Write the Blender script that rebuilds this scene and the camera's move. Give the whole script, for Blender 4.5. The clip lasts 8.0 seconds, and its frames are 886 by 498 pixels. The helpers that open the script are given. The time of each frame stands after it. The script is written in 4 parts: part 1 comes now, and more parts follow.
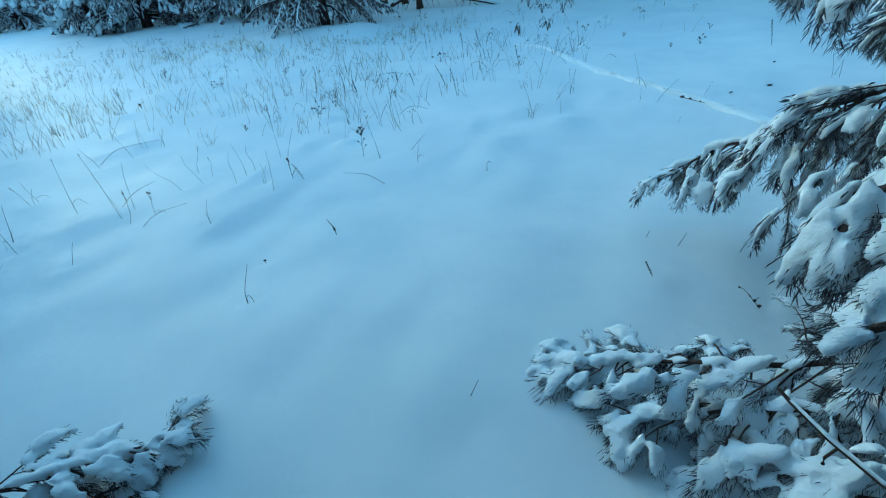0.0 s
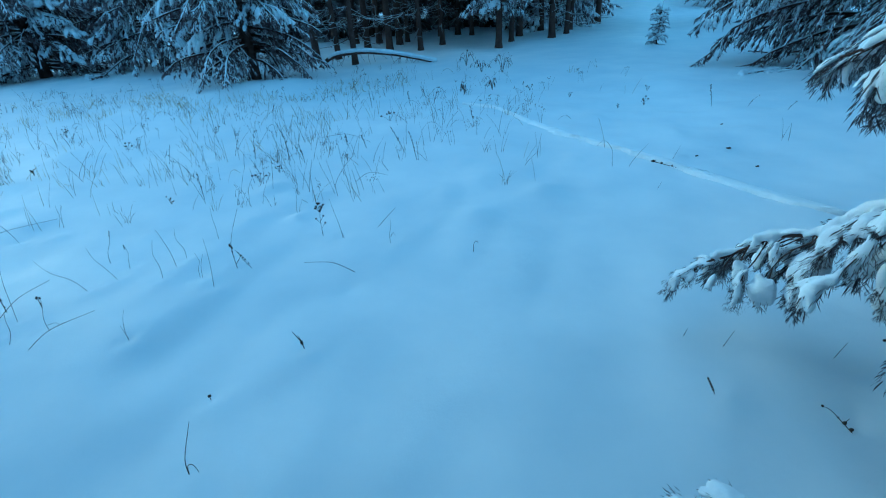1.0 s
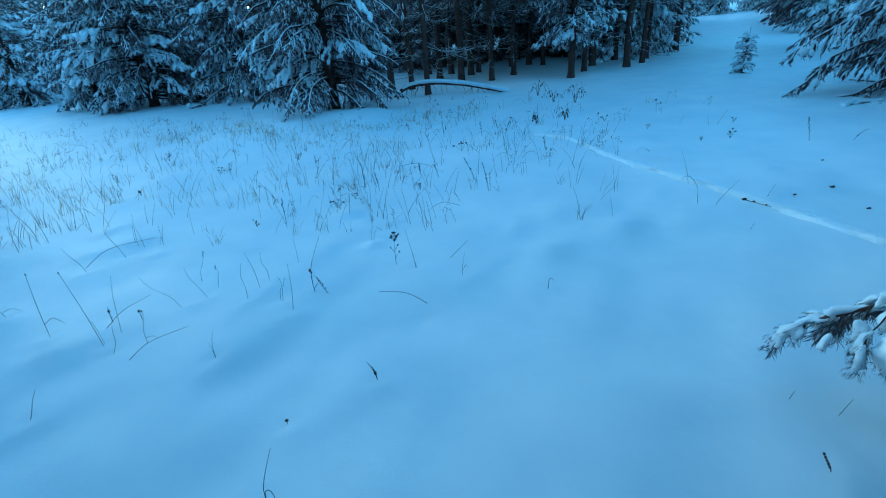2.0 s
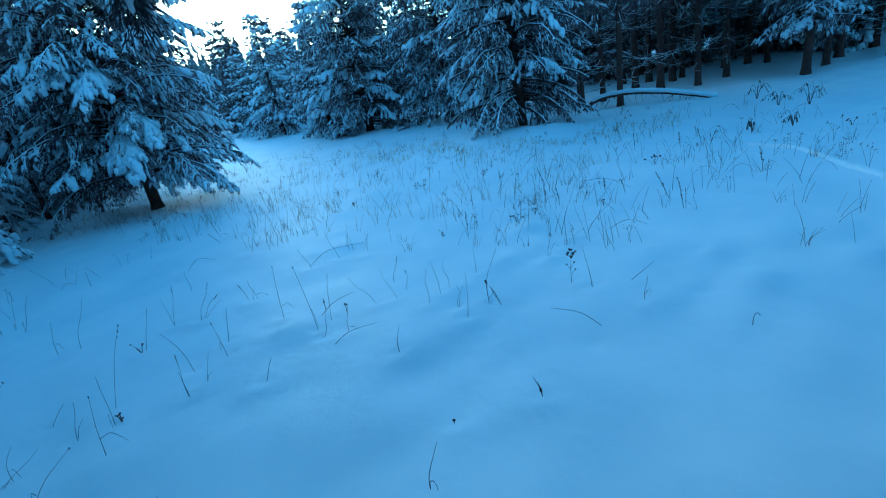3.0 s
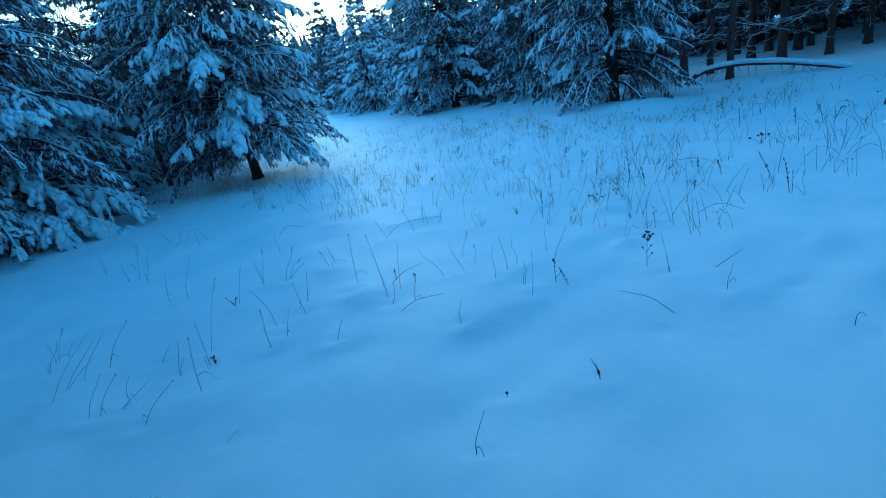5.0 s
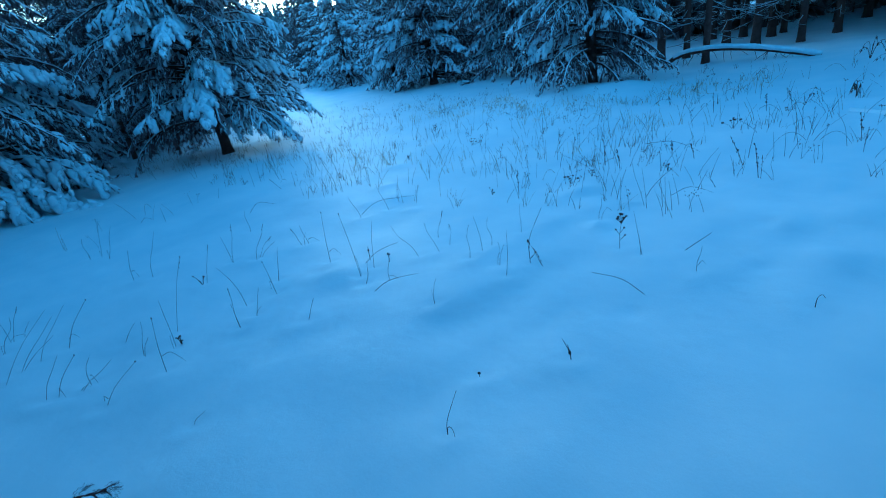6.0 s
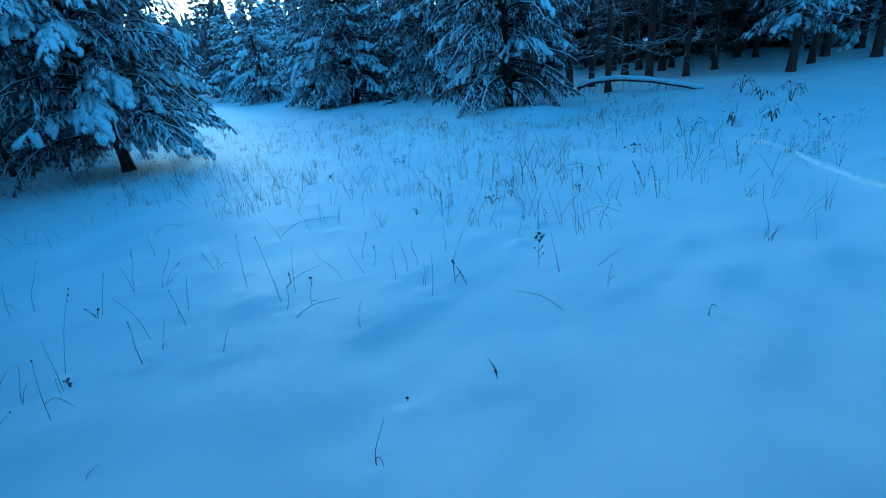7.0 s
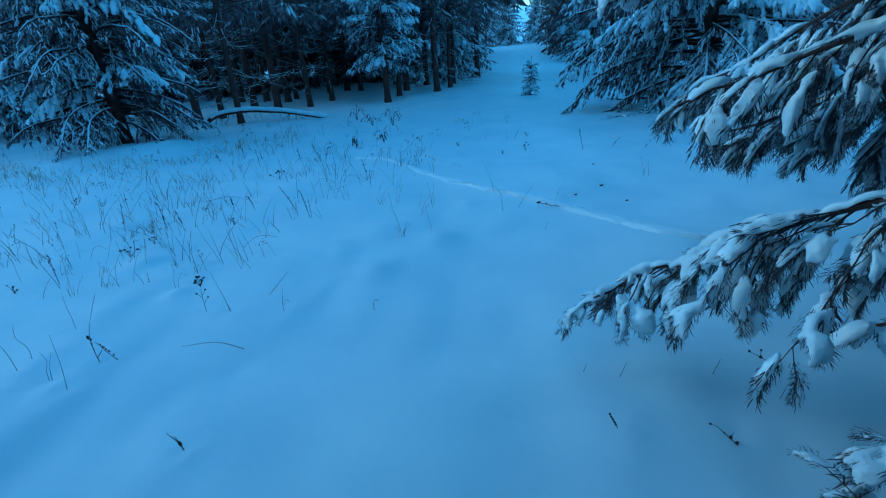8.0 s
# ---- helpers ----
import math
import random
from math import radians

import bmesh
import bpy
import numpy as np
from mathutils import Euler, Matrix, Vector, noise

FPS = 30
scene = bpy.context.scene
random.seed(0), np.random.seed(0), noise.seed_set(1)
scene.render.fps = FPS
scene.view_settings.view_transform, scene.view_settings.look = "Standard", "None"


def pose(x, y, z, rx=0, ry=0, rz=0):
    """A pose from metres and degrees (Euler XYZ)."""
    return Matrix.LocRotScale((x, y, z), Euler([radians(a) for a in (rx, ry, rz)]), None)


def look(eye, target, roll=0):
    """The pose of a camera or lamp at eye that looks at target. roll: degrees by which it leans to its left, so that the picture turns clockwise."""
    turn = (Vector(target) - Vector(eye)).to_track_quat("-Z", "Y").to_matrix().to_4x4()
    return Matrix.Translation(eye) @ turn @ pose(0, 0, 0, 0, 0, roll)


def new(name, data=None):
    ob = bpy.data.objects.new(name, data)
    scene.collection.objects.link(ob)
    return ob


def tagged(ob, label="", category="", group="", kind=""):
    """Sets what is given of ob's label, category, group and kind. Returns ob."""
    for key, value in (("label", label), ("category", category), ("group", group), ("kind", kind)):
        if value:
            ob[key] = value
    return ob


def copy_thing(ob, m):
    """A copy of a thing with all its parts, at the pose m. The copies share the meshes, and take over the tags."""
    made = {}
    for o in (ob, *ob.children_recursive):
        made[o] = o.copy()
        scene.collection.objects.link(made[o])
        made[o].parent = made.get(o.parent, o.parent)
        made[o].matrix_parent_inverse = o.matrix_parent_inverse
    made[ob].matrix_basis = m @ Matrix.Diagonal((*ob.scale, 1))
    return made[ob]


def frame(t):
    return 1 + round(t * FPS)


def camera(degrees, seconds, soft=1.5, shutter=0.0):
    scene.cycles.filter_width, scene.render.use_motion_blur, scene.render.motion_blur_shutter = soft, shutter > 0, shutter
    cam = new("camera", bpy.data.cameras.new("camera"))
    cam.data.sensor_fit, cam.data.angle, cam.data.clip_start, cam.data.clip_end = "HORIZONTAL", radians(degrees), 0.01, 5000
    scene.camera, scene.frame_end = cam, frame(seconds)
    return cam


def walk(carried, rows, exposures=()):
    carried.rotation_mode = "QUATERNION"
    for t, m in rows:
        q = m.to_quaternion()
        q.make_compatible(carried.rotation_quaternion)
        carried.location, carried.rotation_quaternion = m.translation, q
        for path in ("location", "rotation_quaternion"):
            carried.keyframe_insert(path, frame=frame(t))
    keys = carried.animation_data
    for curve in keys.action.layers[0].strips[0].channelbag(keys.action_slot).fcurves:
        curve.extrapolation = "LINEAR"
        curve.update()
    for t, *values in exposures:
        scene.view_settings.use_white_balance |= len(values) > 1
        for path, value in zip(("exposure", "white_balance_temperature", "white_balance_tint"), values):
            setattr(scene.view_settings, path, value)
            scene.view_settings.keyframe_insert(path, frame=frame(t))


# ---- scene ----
cam = camera(87.9, 8.0, soft=1.08)
PATH = [
    (0, (0.211, 0.023, 1.619), (0.014, 1.666, 0.495), -6.6),
    (0.5, (0.143, 0.484, 1.6), (0.14, 2.186, 0.548), -4.7),
    (1, (-0.165, 0.671, 1.635), (-0.055, 2.41, 0.654), -3.8),
    (1.2, (-0.237, 0.702, 1.656), (-0.096, 2.455, 0.704), -3.7),
    (2.3, (-0.261, 0.725, 1.689), (-0.723, 2.489, 0.867), -7.4),
    (2.5, (-0.264, 0.71, 1.694), (-0.978, 2.409, 0.917), -9.6),
    (3, (-0.215, 0.702, 1.697), (-1.096, 2.35, 0.984), -10.9),
    (3.5, (-0.136, 0.706, 1.683), (-1.154, 2.303, 1.039), -12.0),
    (4, (-0.062, 0.685, 1.673), (-1.189, 2.221, 1.063), -12.5),
    (4.5, (-0.075, 0.725, 1.66), (-1.246, 2.211, 1.013), -11.9),
    (4.7, (-0.09, 0.722, 1.661), (-1.27, 2.185, 0.977), -11.8),
    (5.8, (-0.13, 0.745, 1.638), (-1.262, 2.176, 0.819), -11.2),
    (6, (-0.121, 0.761, 1.639), (-1.211, 2.218, 0.809), -10.4),
    (6.5, (-0.134, 0.766, 1.652), (-1.189, 2.279, 0.878), -8.5),
    (7, (-0.124, 0.781, 1.658), (-0.938, 2.42, 0.852), -7.5),
    (7.2, (-0.124, 0.783, 1.642), (-0.699, 2.509, 0.812), -6.5),
    (7.5, (-0.076, 0.784, 1.639), (-0.13, 2.592, 0.786), -5.9),
    (7.7, (-0.065, 0.765, 1.653), (0.261, 2.554, 0.821), -4.2),
    (8, (-0.063, 0.747, 1.654), (0.455, 2.494, 0.829), -3.9),
]
EXPOSURES = [
    (0.0, 1.5, 4500, -24), (0.5, 1.4, 4250, -24), (1.0, 1.34, 4030, -24), (2.5, 1.12, 3680, -23), (3.0, 1.0, 3580, -22),
    (4.5, 0.96, 3520, -20), (6.0, 1.0, 3430, -20), (6.5, 0.94, 3400, -20), (7.0, 0.9, 3400, -20), (7.5, 0.76, 3420, -22), (8.0, 0.8, 3430, -22),
]
SKY_STRENGTH, SUN_STRENGTH = 0.238, 0.08
walk(cam, [(t, look(eye, target, roll)) for t, eye, target, roll in PATH], EXPOSURES)

# ---- world and light: open sky after sunset, glow in the north-west ----
GLOW_AZ, GLOW_EL = -52.0, 10.0
world = bpy.data.worlds.new("winter_sky")
scene.world = world
world.use_nodes = True
wn, wl = world.node_tree.nodes, world.node_tree.links
sky = wn.new("ShaderNodeTexSky")
sky.sky_type, sky.sun_disc = "NISHITA", False
sky.sun_elevation, sky.sun_rotation = radians(GLOW_EL), radians(GLOW_AZ)
sky.air_density, sky.dust_density, sky.ozone_density = 1.0, 0.85, 0.6
wl.new(sky.outputs["Color"], wn["Background"].inputs["Color"])
wn["Background"].inputs["Strength"].default_value = SKY_STRENGTH
lamp = bpy.data.lights.new("sun", "SUN")
lamp.energy, lamp.angle, lamp.color = SUN_STRENGTH, radians(45), (1.0, 0.97, 0.93)
sun = new("sun", lamp)
a = radians(GLOW_AZ)
sun.matrix_world = look((60 * math.sin(a), 60 * math.cos(a), 60 * math.tan(radians(GLOW_EL))), (0, 0, 0))


# ---- materials ----
def material(name, base, rough=0.8, spec=0.3):
    m = bpy.data.materials.new(name)
    m.use_nodes = True
    n, k = m.node_tree.nodes, m.node_tree.links
    b = n["Principled BSDF"]
    b.inputs["Base Color"].default_value = (*base, 1)
    b.inputs["Roughness"].default_value = rough
    b.inputs["Specular IOR Level"].default_value = spec
    return m, n, k, b


def noise_node(n, k, scale, detail=4.0, rough=0.55):
    tc = n.new("ShaderNodeTexCoord")
    t = n.new("ShaderNodeTexNoise")
    t.inputs["Scale"].default_value, t.inputs["Detail"].default_value = scale, detail
    t.inputs["Roughness"].default_value = rough
    k.new(tc.outputs["Object"], t.inputs["Vector"])
    return t.outputs["Fac"]


def ramp(n, k, fac, stops):
    r = n.new("ShaderNodeValToRGB")
    e = r.color_ramp.elements
    while len(e) < len(stops):
        e.new(0.5)
    for q, (p, c) in zip(e, stops):
        q.position, q.color = p, (*c, 1)
    k.new(fac, r.inputs["Fac"])
    return r.outputs["Color"]


def bump(n, k, b, layers):
    last = None
    for fac, strength, distance in layers:
        u = n.new("ShaderNodeBump")
        u.inputs["Strength"].default_value, u.inputs["Distance"].default_value = strength, distance
        k.new(fac, u.inputs["Height"])
        if last:
            k.new(last, u.inputs["Normal"])
        last = u.outputs["Normal"]
    k.new(last, b.inputs["Normal"])


def island(n):
    return n.new("ShaderNodeNewGeometry").outputs["Random Per Island"]


SNOW, n, k, b = material("snow_ground", (0.86, 0.88, 0.9), 0.55, 0.25)
k.new(ramp(n, k, noise_node(n, k, 1.3), [(0.3, (0.75, 0.78, 0.81)), (0.7, (0.85, 0.86, 0.87))]), b.inputs["Base Color"])
bump(n, k, b, [(noise_node(n, k, 2.2, 3), 0.28, 0.05), (noise_node(n, k, 60.0, 5, 0.7), 0.25, 0.006)])

LOAD, n, k, b = material("snow_on_branches", (0.88, 0.9, 0.92), 0.6, 0.2)
k.new(ramp(n, k, noise_node(n, k, 9.0), [(0.3, (0.72, 0.75, 0.79)), (0.7, (0.85, 0.86, 0.88))]), b.inputs["Base Color"])
bump(n, k, b, [(noise_node(n, k, 22.0, 4), 0.4, 0.02), (noise_node(n, k, 160.0, 4, 0.7), 0.3, 0.004)])

CRUMB, n, k, b = material("broken_snow", (0.93, 0.94, 0.95), 0.7, 0.1)
k.new(ramp(n, k, noise_node(n, k, 14.0), [(0.3, (0.91, 0.92, 0.93)), (0.7, (0.97, 0.97, 0.97))]), b.inputs["Base Color"])
bump(n, k, b, [(noise_node(n, k, 45.0, 5, 0.7), 0.5, 0.02)])

NEEDLE, n, k, b = material("pine_needles", (0.05, 0.07, 0.05), 0.6, 0.3)
k.new(ramp(n, k, island(n), [(0.0, (0.064, 0.046, 0.048)), (0.5, (0.115, 0.086, 0.09)), (0.8, (0.21, 0.185, 0.19)), (1.0, (0.38, 0.37, 0.38))]), b.inputs["Base Color"])

NEEDLE_NEAR, n, k, b = material("pine_needles_bare", (0.05, 0.06, 0.045), 0.5, 0.4)
k.new(ramp(n, k, island(n), [(0.0, (0.026, 0.023, 0.028)), (0.6, (0.05, 0.044, 0.052)), (1.0, (0.11, 0.1, 0.11))]), b.inputs["Base Color"])

BARK, n, k, b = material("pine_bark", (0.07, 0.055, 0.045), 0.9, 0.15)
k.new(ramp(n, k, noise_node(n, k, 8.0, 6, 0.7), [(0.3, (0.045, 0.03, 0.025)), (0.6, (0.085, 0.056, 0.046)), (0.85, (0.16, 0.125, 0.115))]), b.inputs["Base Color"])
bump(n, k, b, [(noise_node(n, k, 16.0, 5, 0.7), 0.8, 0.03)])

STRAW, n, k, b = material("dry_grass_blades", (0.2, 0.16, 0.08), 0.8, 0.2)
k.new(ramp(n, k, island(n), [(0.0, (0.03, 0.023, 0.019)), (0.6, (0.085, 0.062, 0.04)), (1.0, (0.3, 0.23, 0.11))]), b.inputs["Base Color"])

FROST, n, k, b = material("frosted_far_pines", (0.2, 0.22, 0.24), 0.8, 0.2)
k.new(ramp(n, k, noise_node(n, k, 1.6, 5, 0.7), [(0.38, (0.06, 0.06, 0.065)), (0.55, (0.2, 0.21, 0.22)), (0.72, (0.7, 0.72, 0.74))]), b.inputs["Base Color"])

PALE, n, k, b = material("pale_grass_blades", (0.4, 0.33, 0.16), 0.8, 0.2)
k.new(ramp(n, k, island(n), [(0.0, (0.2, 0.15, 0.07)), (0.6, (0.42, 0.34, 0.17)), (1.0, (0.6, 0.52, 0.32))]), b.inputs["Base Color"])

STEM, n, k, b = material("dead_weed_stem", (0.07, 0.055, 0.045), 0.85, 0.2)
k.new(ramp(n, k, noise_node(n, k, 30.0), [(0.3, (0.035, 0.028, 0.025)), (0.7, (0.11, 0.085, 0.065))]), b.inputs["Base Color"])


# ---- mesh helpers ----
class Soup:
    """Collects triangles."""

    def __init__(self):
        self.v, self.f, self.count = [], [], 0

    def add(self, verts, tris):
        self.v.append(np.asarray(verts, np.float32))
        self.f.append(np.asarray(tris, np.int32) + self.count)
        self.count += len(verts)

    def mesh(self, name, mat, smooth=True):
        me = bpy.data.meshes.new(name)
        v, f = np.concatenate(self.v), np.concatenate(self.f)
        me.vertices.add(len(v))
        me.vertices.foreach_set("co", v.ravel())
        me.loops.add(3 * len(f))
        me.loops.foreach_set("vertex_index", f.ravel())
        me.polygons.add(len(f))
        me.polygons.foreach_set("loop_start", np.arange(0, 3 * len(f), 3, dtype=np.int32))
        me.polygons.foreach_set("use_smooth", np.full(len(f), smooth))
        me.update(calc_edges=True)
        me.materials.append(mat)
        return me


def put(name, soup, mat, parent=None, label="", smooth=True, kind=""):
    ob = new(name, soup.mesh(name, mat, smooth))
    ob.parent = parent
    return tagged(ob, label, kind=kind)


def crown(tree, leaf, label=""):
    """The parts of a crown: wood, foliage, snow."""
    put("branch_wood", leaf.wood, BARK, tree, kind="stuff")
    put("foliage", leaf.needles, NEEDLE, tree, smooth=False, kind="stuff")
    put("snow_cover", leaf.snow, LOAD, tree, label, kind="stuff")


def bake(soup, template, mats, pos):
    """Copies of a template (verts, tris), turned and scaled by mats, at pos."""
    tv, tf = template
    if not len(pos):
        return
    mats, pos = np.asarray(mats, np.float32), np.asarray(pos, np.float32)
    v = np.einsum("kij,vj->kvi", mats, tv) + pos[:, None, :]
    f = tf[None] + (np.arange(len(pos)) * len(tv))[:, None, None]
    soup.add(v.reshape(-1, 3), f.reshape(-1, 3))


def tube(soup, pts, radii, sides=5, flat=1.0, lift=0.0):
    pts = np.asarray(pts, float)
    d = np.gradient(pts, axis=0)
    d /= np.linalg.norm(d, axis=1)[:, None] + 1e-9
    ref = np.where(np.abs(d[:, 2:3]) > 0.92, np.array([[1.0, 0, 0]]), np.array([[0, 0, 1.0]]))
    s = np.cross(d, ref)
    s /= np.linalg.norm(s, axis=1)[:, None] + 1e-9
    u = np.cross(s, d)
    ang = np.linspace(0, 2 * np.pi, sides, endpoint=False)
    r = np.asarray(radii)[:, None, None]
    ring = pts[:, None] + r * (np.cos(ang)[None, :, None] * s[:, None] + flat * np.sin(ang)[None, :, None] * u[:, None])
    ring[..., 2] += lift
    m, tris = len(pts), []
    for i in range(m - 1):
        for j in range(sides):
            p, q = i * sides + j, i * sides + (j + 1) % sides
            tris += [(p, q, q + sides), (p, q + sides, p + sides)]
    if sides > 3:
        for j in range(1, sides - 1):
            tris += [((m - 1) * sides, (m - 1) * sides + j, (m - 1) * sides + j + 1)]
    soup.add(ring.reshape(-1, 3), tris)


def ico(sub):
    bm = bmesh.new()
    bmesh.ops.create_icosphere(bm, subdivisions=sub, radius=1)
    v = np.array([p.co[:] for p in bm.verts], np.float32)
    f = np.array([[p.index for p in q.verts] for q in bm.faces], np.int32)
    bm.free()
    return v, f


def snow_pad(ball, seed):
    """Snow on a shoot that points along x: a blunt lumpy finger, flat below, sagging at the tip."""
    v, f = ball
    v = v.copy()
    rng = np.random.default_rng(seed)
    for p in v:
        p *= 1 + 0.34 * noise.noise(Vector(p) * 1.5 + Vector((seed * 7.1, 0, 0)))
    v[:, 2] = np.where(v[:, 2] < 0, v[:, 2] * 0.4, v[:, 2])
    v[:, 1] *= 0.85 + 0.3 * np.sin(2.6 * (v[:, 0] + 1.0) + rng.uniform(0, 3))
    v = v * np.array([0.5, rng.uniform(0.22, 0.32), 0.25]) + np.array([0.46, 0, 0.07])
    f = f[~np.all(v[f][:, :, 2] < 0.068, axis=1)]
    v[:, 2] -= 0.2 * np.maximum(v[:, 0], 0) ** 2
    return v.astype(np.float32), f


def tuft(count, seed, width, length=0.5, core=True):
    """A dense brush of needles round a shoot along x: a dark core, and tips that stand out below and ahead."""
    rng = np.random.default_rng(seed)
    v, f = [], []
    if core:
        cv, cf = octa()
        v += list(cv * np.array([0.5, 0.2, 0.15]) + np.array([0.48, 0, -0.05]))
        f += [tuple(q) for q in cf]
    for i in range(count):
        s = rng.uniform(0.1, 0.95)
        t = rng.uniform(-math.pi, math.pi)
        if math.sin(t) > 0.1 and rng.random() < 0.7:
            t = -t
        open_ = rng.uniform(0.3, 0.95)
        way = np.array([math.cos(open_), math.sin(open_) * math.cos(t), math.sin(open_) * math.sin(t)])
        side = np.cross(way, rng.normal(size=3))
        side *= width / 2 / np.linalg.norm(side)
        base = np.array([s, 0, -0.2 * s * s])
        n0 = len(v)
        v += [base - side * 0.8, base + side * 0.8, base + way * length * rng.uniform(0.7, 1.15)]
        f += [(n0, n0 + 1, n0 + 2)]
    return np.array(v, np.float32), np.array(f, np.int32)


def turned(d, size, wide=1.0, tall=1.0):
    d = np.asarray(d, float)
    d = d / np.linalg.norm(d)
    s = np.cross((0, 0, 1.0), d)
    ln = np.linalg.norm(s)
    s = s / ln if ln > 0.05 else np.array([0, 1.0, 0])
    u = np.cross(d, s)
    return np.stack([d * size, s * size * wide, u * size * tall], 1)


def octa():
    return np.array([(-1, 0, 0), (1, 0, 0), (0, -1, 0), (0, 1, 0), (0, 0, -1), (0, 0, 1)], np.float32), np.array([(1, 3, 5), (3, 0, 5), (0, 2, 5), (2, 1, 5), (3, 1, 4), (0, 3, 4), (2, 0, 4), (1, 2, 4)], np.int32)


def ball32():
    """A coarse ball: an octahedron whose faces are cut in four."""
    v, f = octa()
    v, out, mid = list(v), [], {}

    def half(a, b):
        key = (min(a, b), max(a, b))
        if key not in mid:
            p = v[a] + v[b]
            v.append(p / np.linalg.norm(p))
            mid[key] = len(v) - 1
        return mid[key]

    for a, b, c in f:
        ab, bc, ca = half(a, b), half(b, c), half(c, a)
        out += [(a, ab, ca), (ab, b, bc), (ca, bc, c), (ab, bc, ca)]
    return np.array(v, np.float32), np.array(out, np.int32)


def spray(kind, seed):
    """Six small shoots in a drooping fan, as one coarse shoot: their snow or their needles."""
    rng = np.random.default_rng(seed)
    s = Soup()
    for i in range(6):
        a = (i - 2.5) * 0.46 + rng.normal(0, 0.2)
        d = np.array([math.cos(a), math.sin(a), -0.45 + rng.normal(0, 0.3)])
        p = np.array([0.12 + 0.5 * rng.random() * math.cos(a), 0.45 * math.sin(a) * rng.random(), 0])
        m = turned(d, rng.uniform(0.36, 0.5))
        bake(s, snow_pad(octa(), seed + i) if kind == "snow" else tuft(7, seed + i, 0.1, 0.5, False), [m], [p])
    return np.concatenate(s.v), np.concatenate(s.f)


def pillow(seed):
    """A soft lump of snow on a shoot along x: rounded heaps run together, flat below, sagging at the tip."""
    rng = np.random.default_rng(seed)
    soup = Soup()
    heaps = [(0.42, 0.0, 0.03, 0.48, rng.uniform(0.24, 0.34), 0.21)]
    for i in range(5):
        x = 0.02 + 0.2 * i + rng.uniform(-0.06, 0.06)
        r = rng.uniform(0.1, 0.21)
        heaps.append((x, rng.uniform(-0.22, 0.22), rng.uniform(-0.03, 0.1), r * 1.15, r, r * 0.95))
    for k, (x, y, z, rx, ry, rz) in enumerate(heaps):
        v, f = ico(2 if k == 0 else 1)
        v = v.copy()
        for p in v:
            p *= 1 + 0.32 * noise.noise(Vector(p) * 1.2 + Vector((seed * 5.3, k, 0))) + 0.16 * noise.noise(Vector(p) * 3.4 + Vector((k, seed * 3.1, 0)))
        v[:, 2] = np.where(v[:, 2] < 0, v[:, 2] * 0.3, v[:, 2])
        v = v * np.array([rx, ry, rz]) + np.array([x, y, z])
        v[:, 2] -= 0.24 * v[:, 0] ** 2
        soup.add(v, f)
    return np.concatenate(soup.v), np.concatenate(soup.f)


def fringe(count, seed):
    """Short needles packed under a snow pad: they lie along the shoot, hang out below it and pierce the snow's edge."""
    rng = np.random.default_rng(seed)
    v, f = [], []
    for i in range(count):
        s = rng.uniform(-0.1, 0.55) if rng.random() < 0.4 else rng.uniform(0.4, 0.95)
        top = rng.random() < 0.25
        t = rng.uniform(0.2, math.pi - 0.2) if top else rng.uniform(-math.pi - 0.3, 0.3)
        open_ = rng.uniform(0.2, 0.45) if top else rng.uniform(0.15, 1.1)
        way = np.array([math.cos(open_), math.sin(open_) * math.cos(t), math.sin(open_) * math.sin(t) - 0.1])
        side = np.cross(way, rng.normal(size=3))
        side *= 0.0078 / np.linalg.norm(side)
        base = np.array([s, rng.normal(0, 0.07) + (0.2 if top else 0.1) * math.cos(t), -0.24 * s * s - 0.03 + (0.13 if top else 0.0)])
        l = rng.uniform(0.13, 0.26)
        n0 = len(v)
        bend = np.array([0, 0, -0.04])
        v += [base - side, base + side, base + way * l * 0.6 + side + bend * 0.3, base + way * l + bend]
        f += [(n0, n0 + 1, n0 + 2), (n0, n0 + 2, n0 + 3)]
    return np.array(v, np.float32), np.array(f, np.int32)


PADS = {"mid": [snow_pad(ball32(), s) for s in range(8)], "far": [snow_pad(octa(), s) for s in range(4)], "dense": [snow_pad(octa(), s) for s in range(4)], "near": [pillow(s) for s in range(9)], "spray": [spray("snow", 10 * s) for s in range(4)]}
TUFTS = {"mid": [tuft(6, s, 0.13, 0.46) for s in range(5)], "far": [tuft(11, s, 0.09, 0.5, False) for s in range(3)], "dense": [tuft(6, s, 0.16, 0.5) for s in range(3)], "near": [fringe(170, s) for s in range(6)], "spray": [spray("needles", 10 * s) for s in range(4)]}


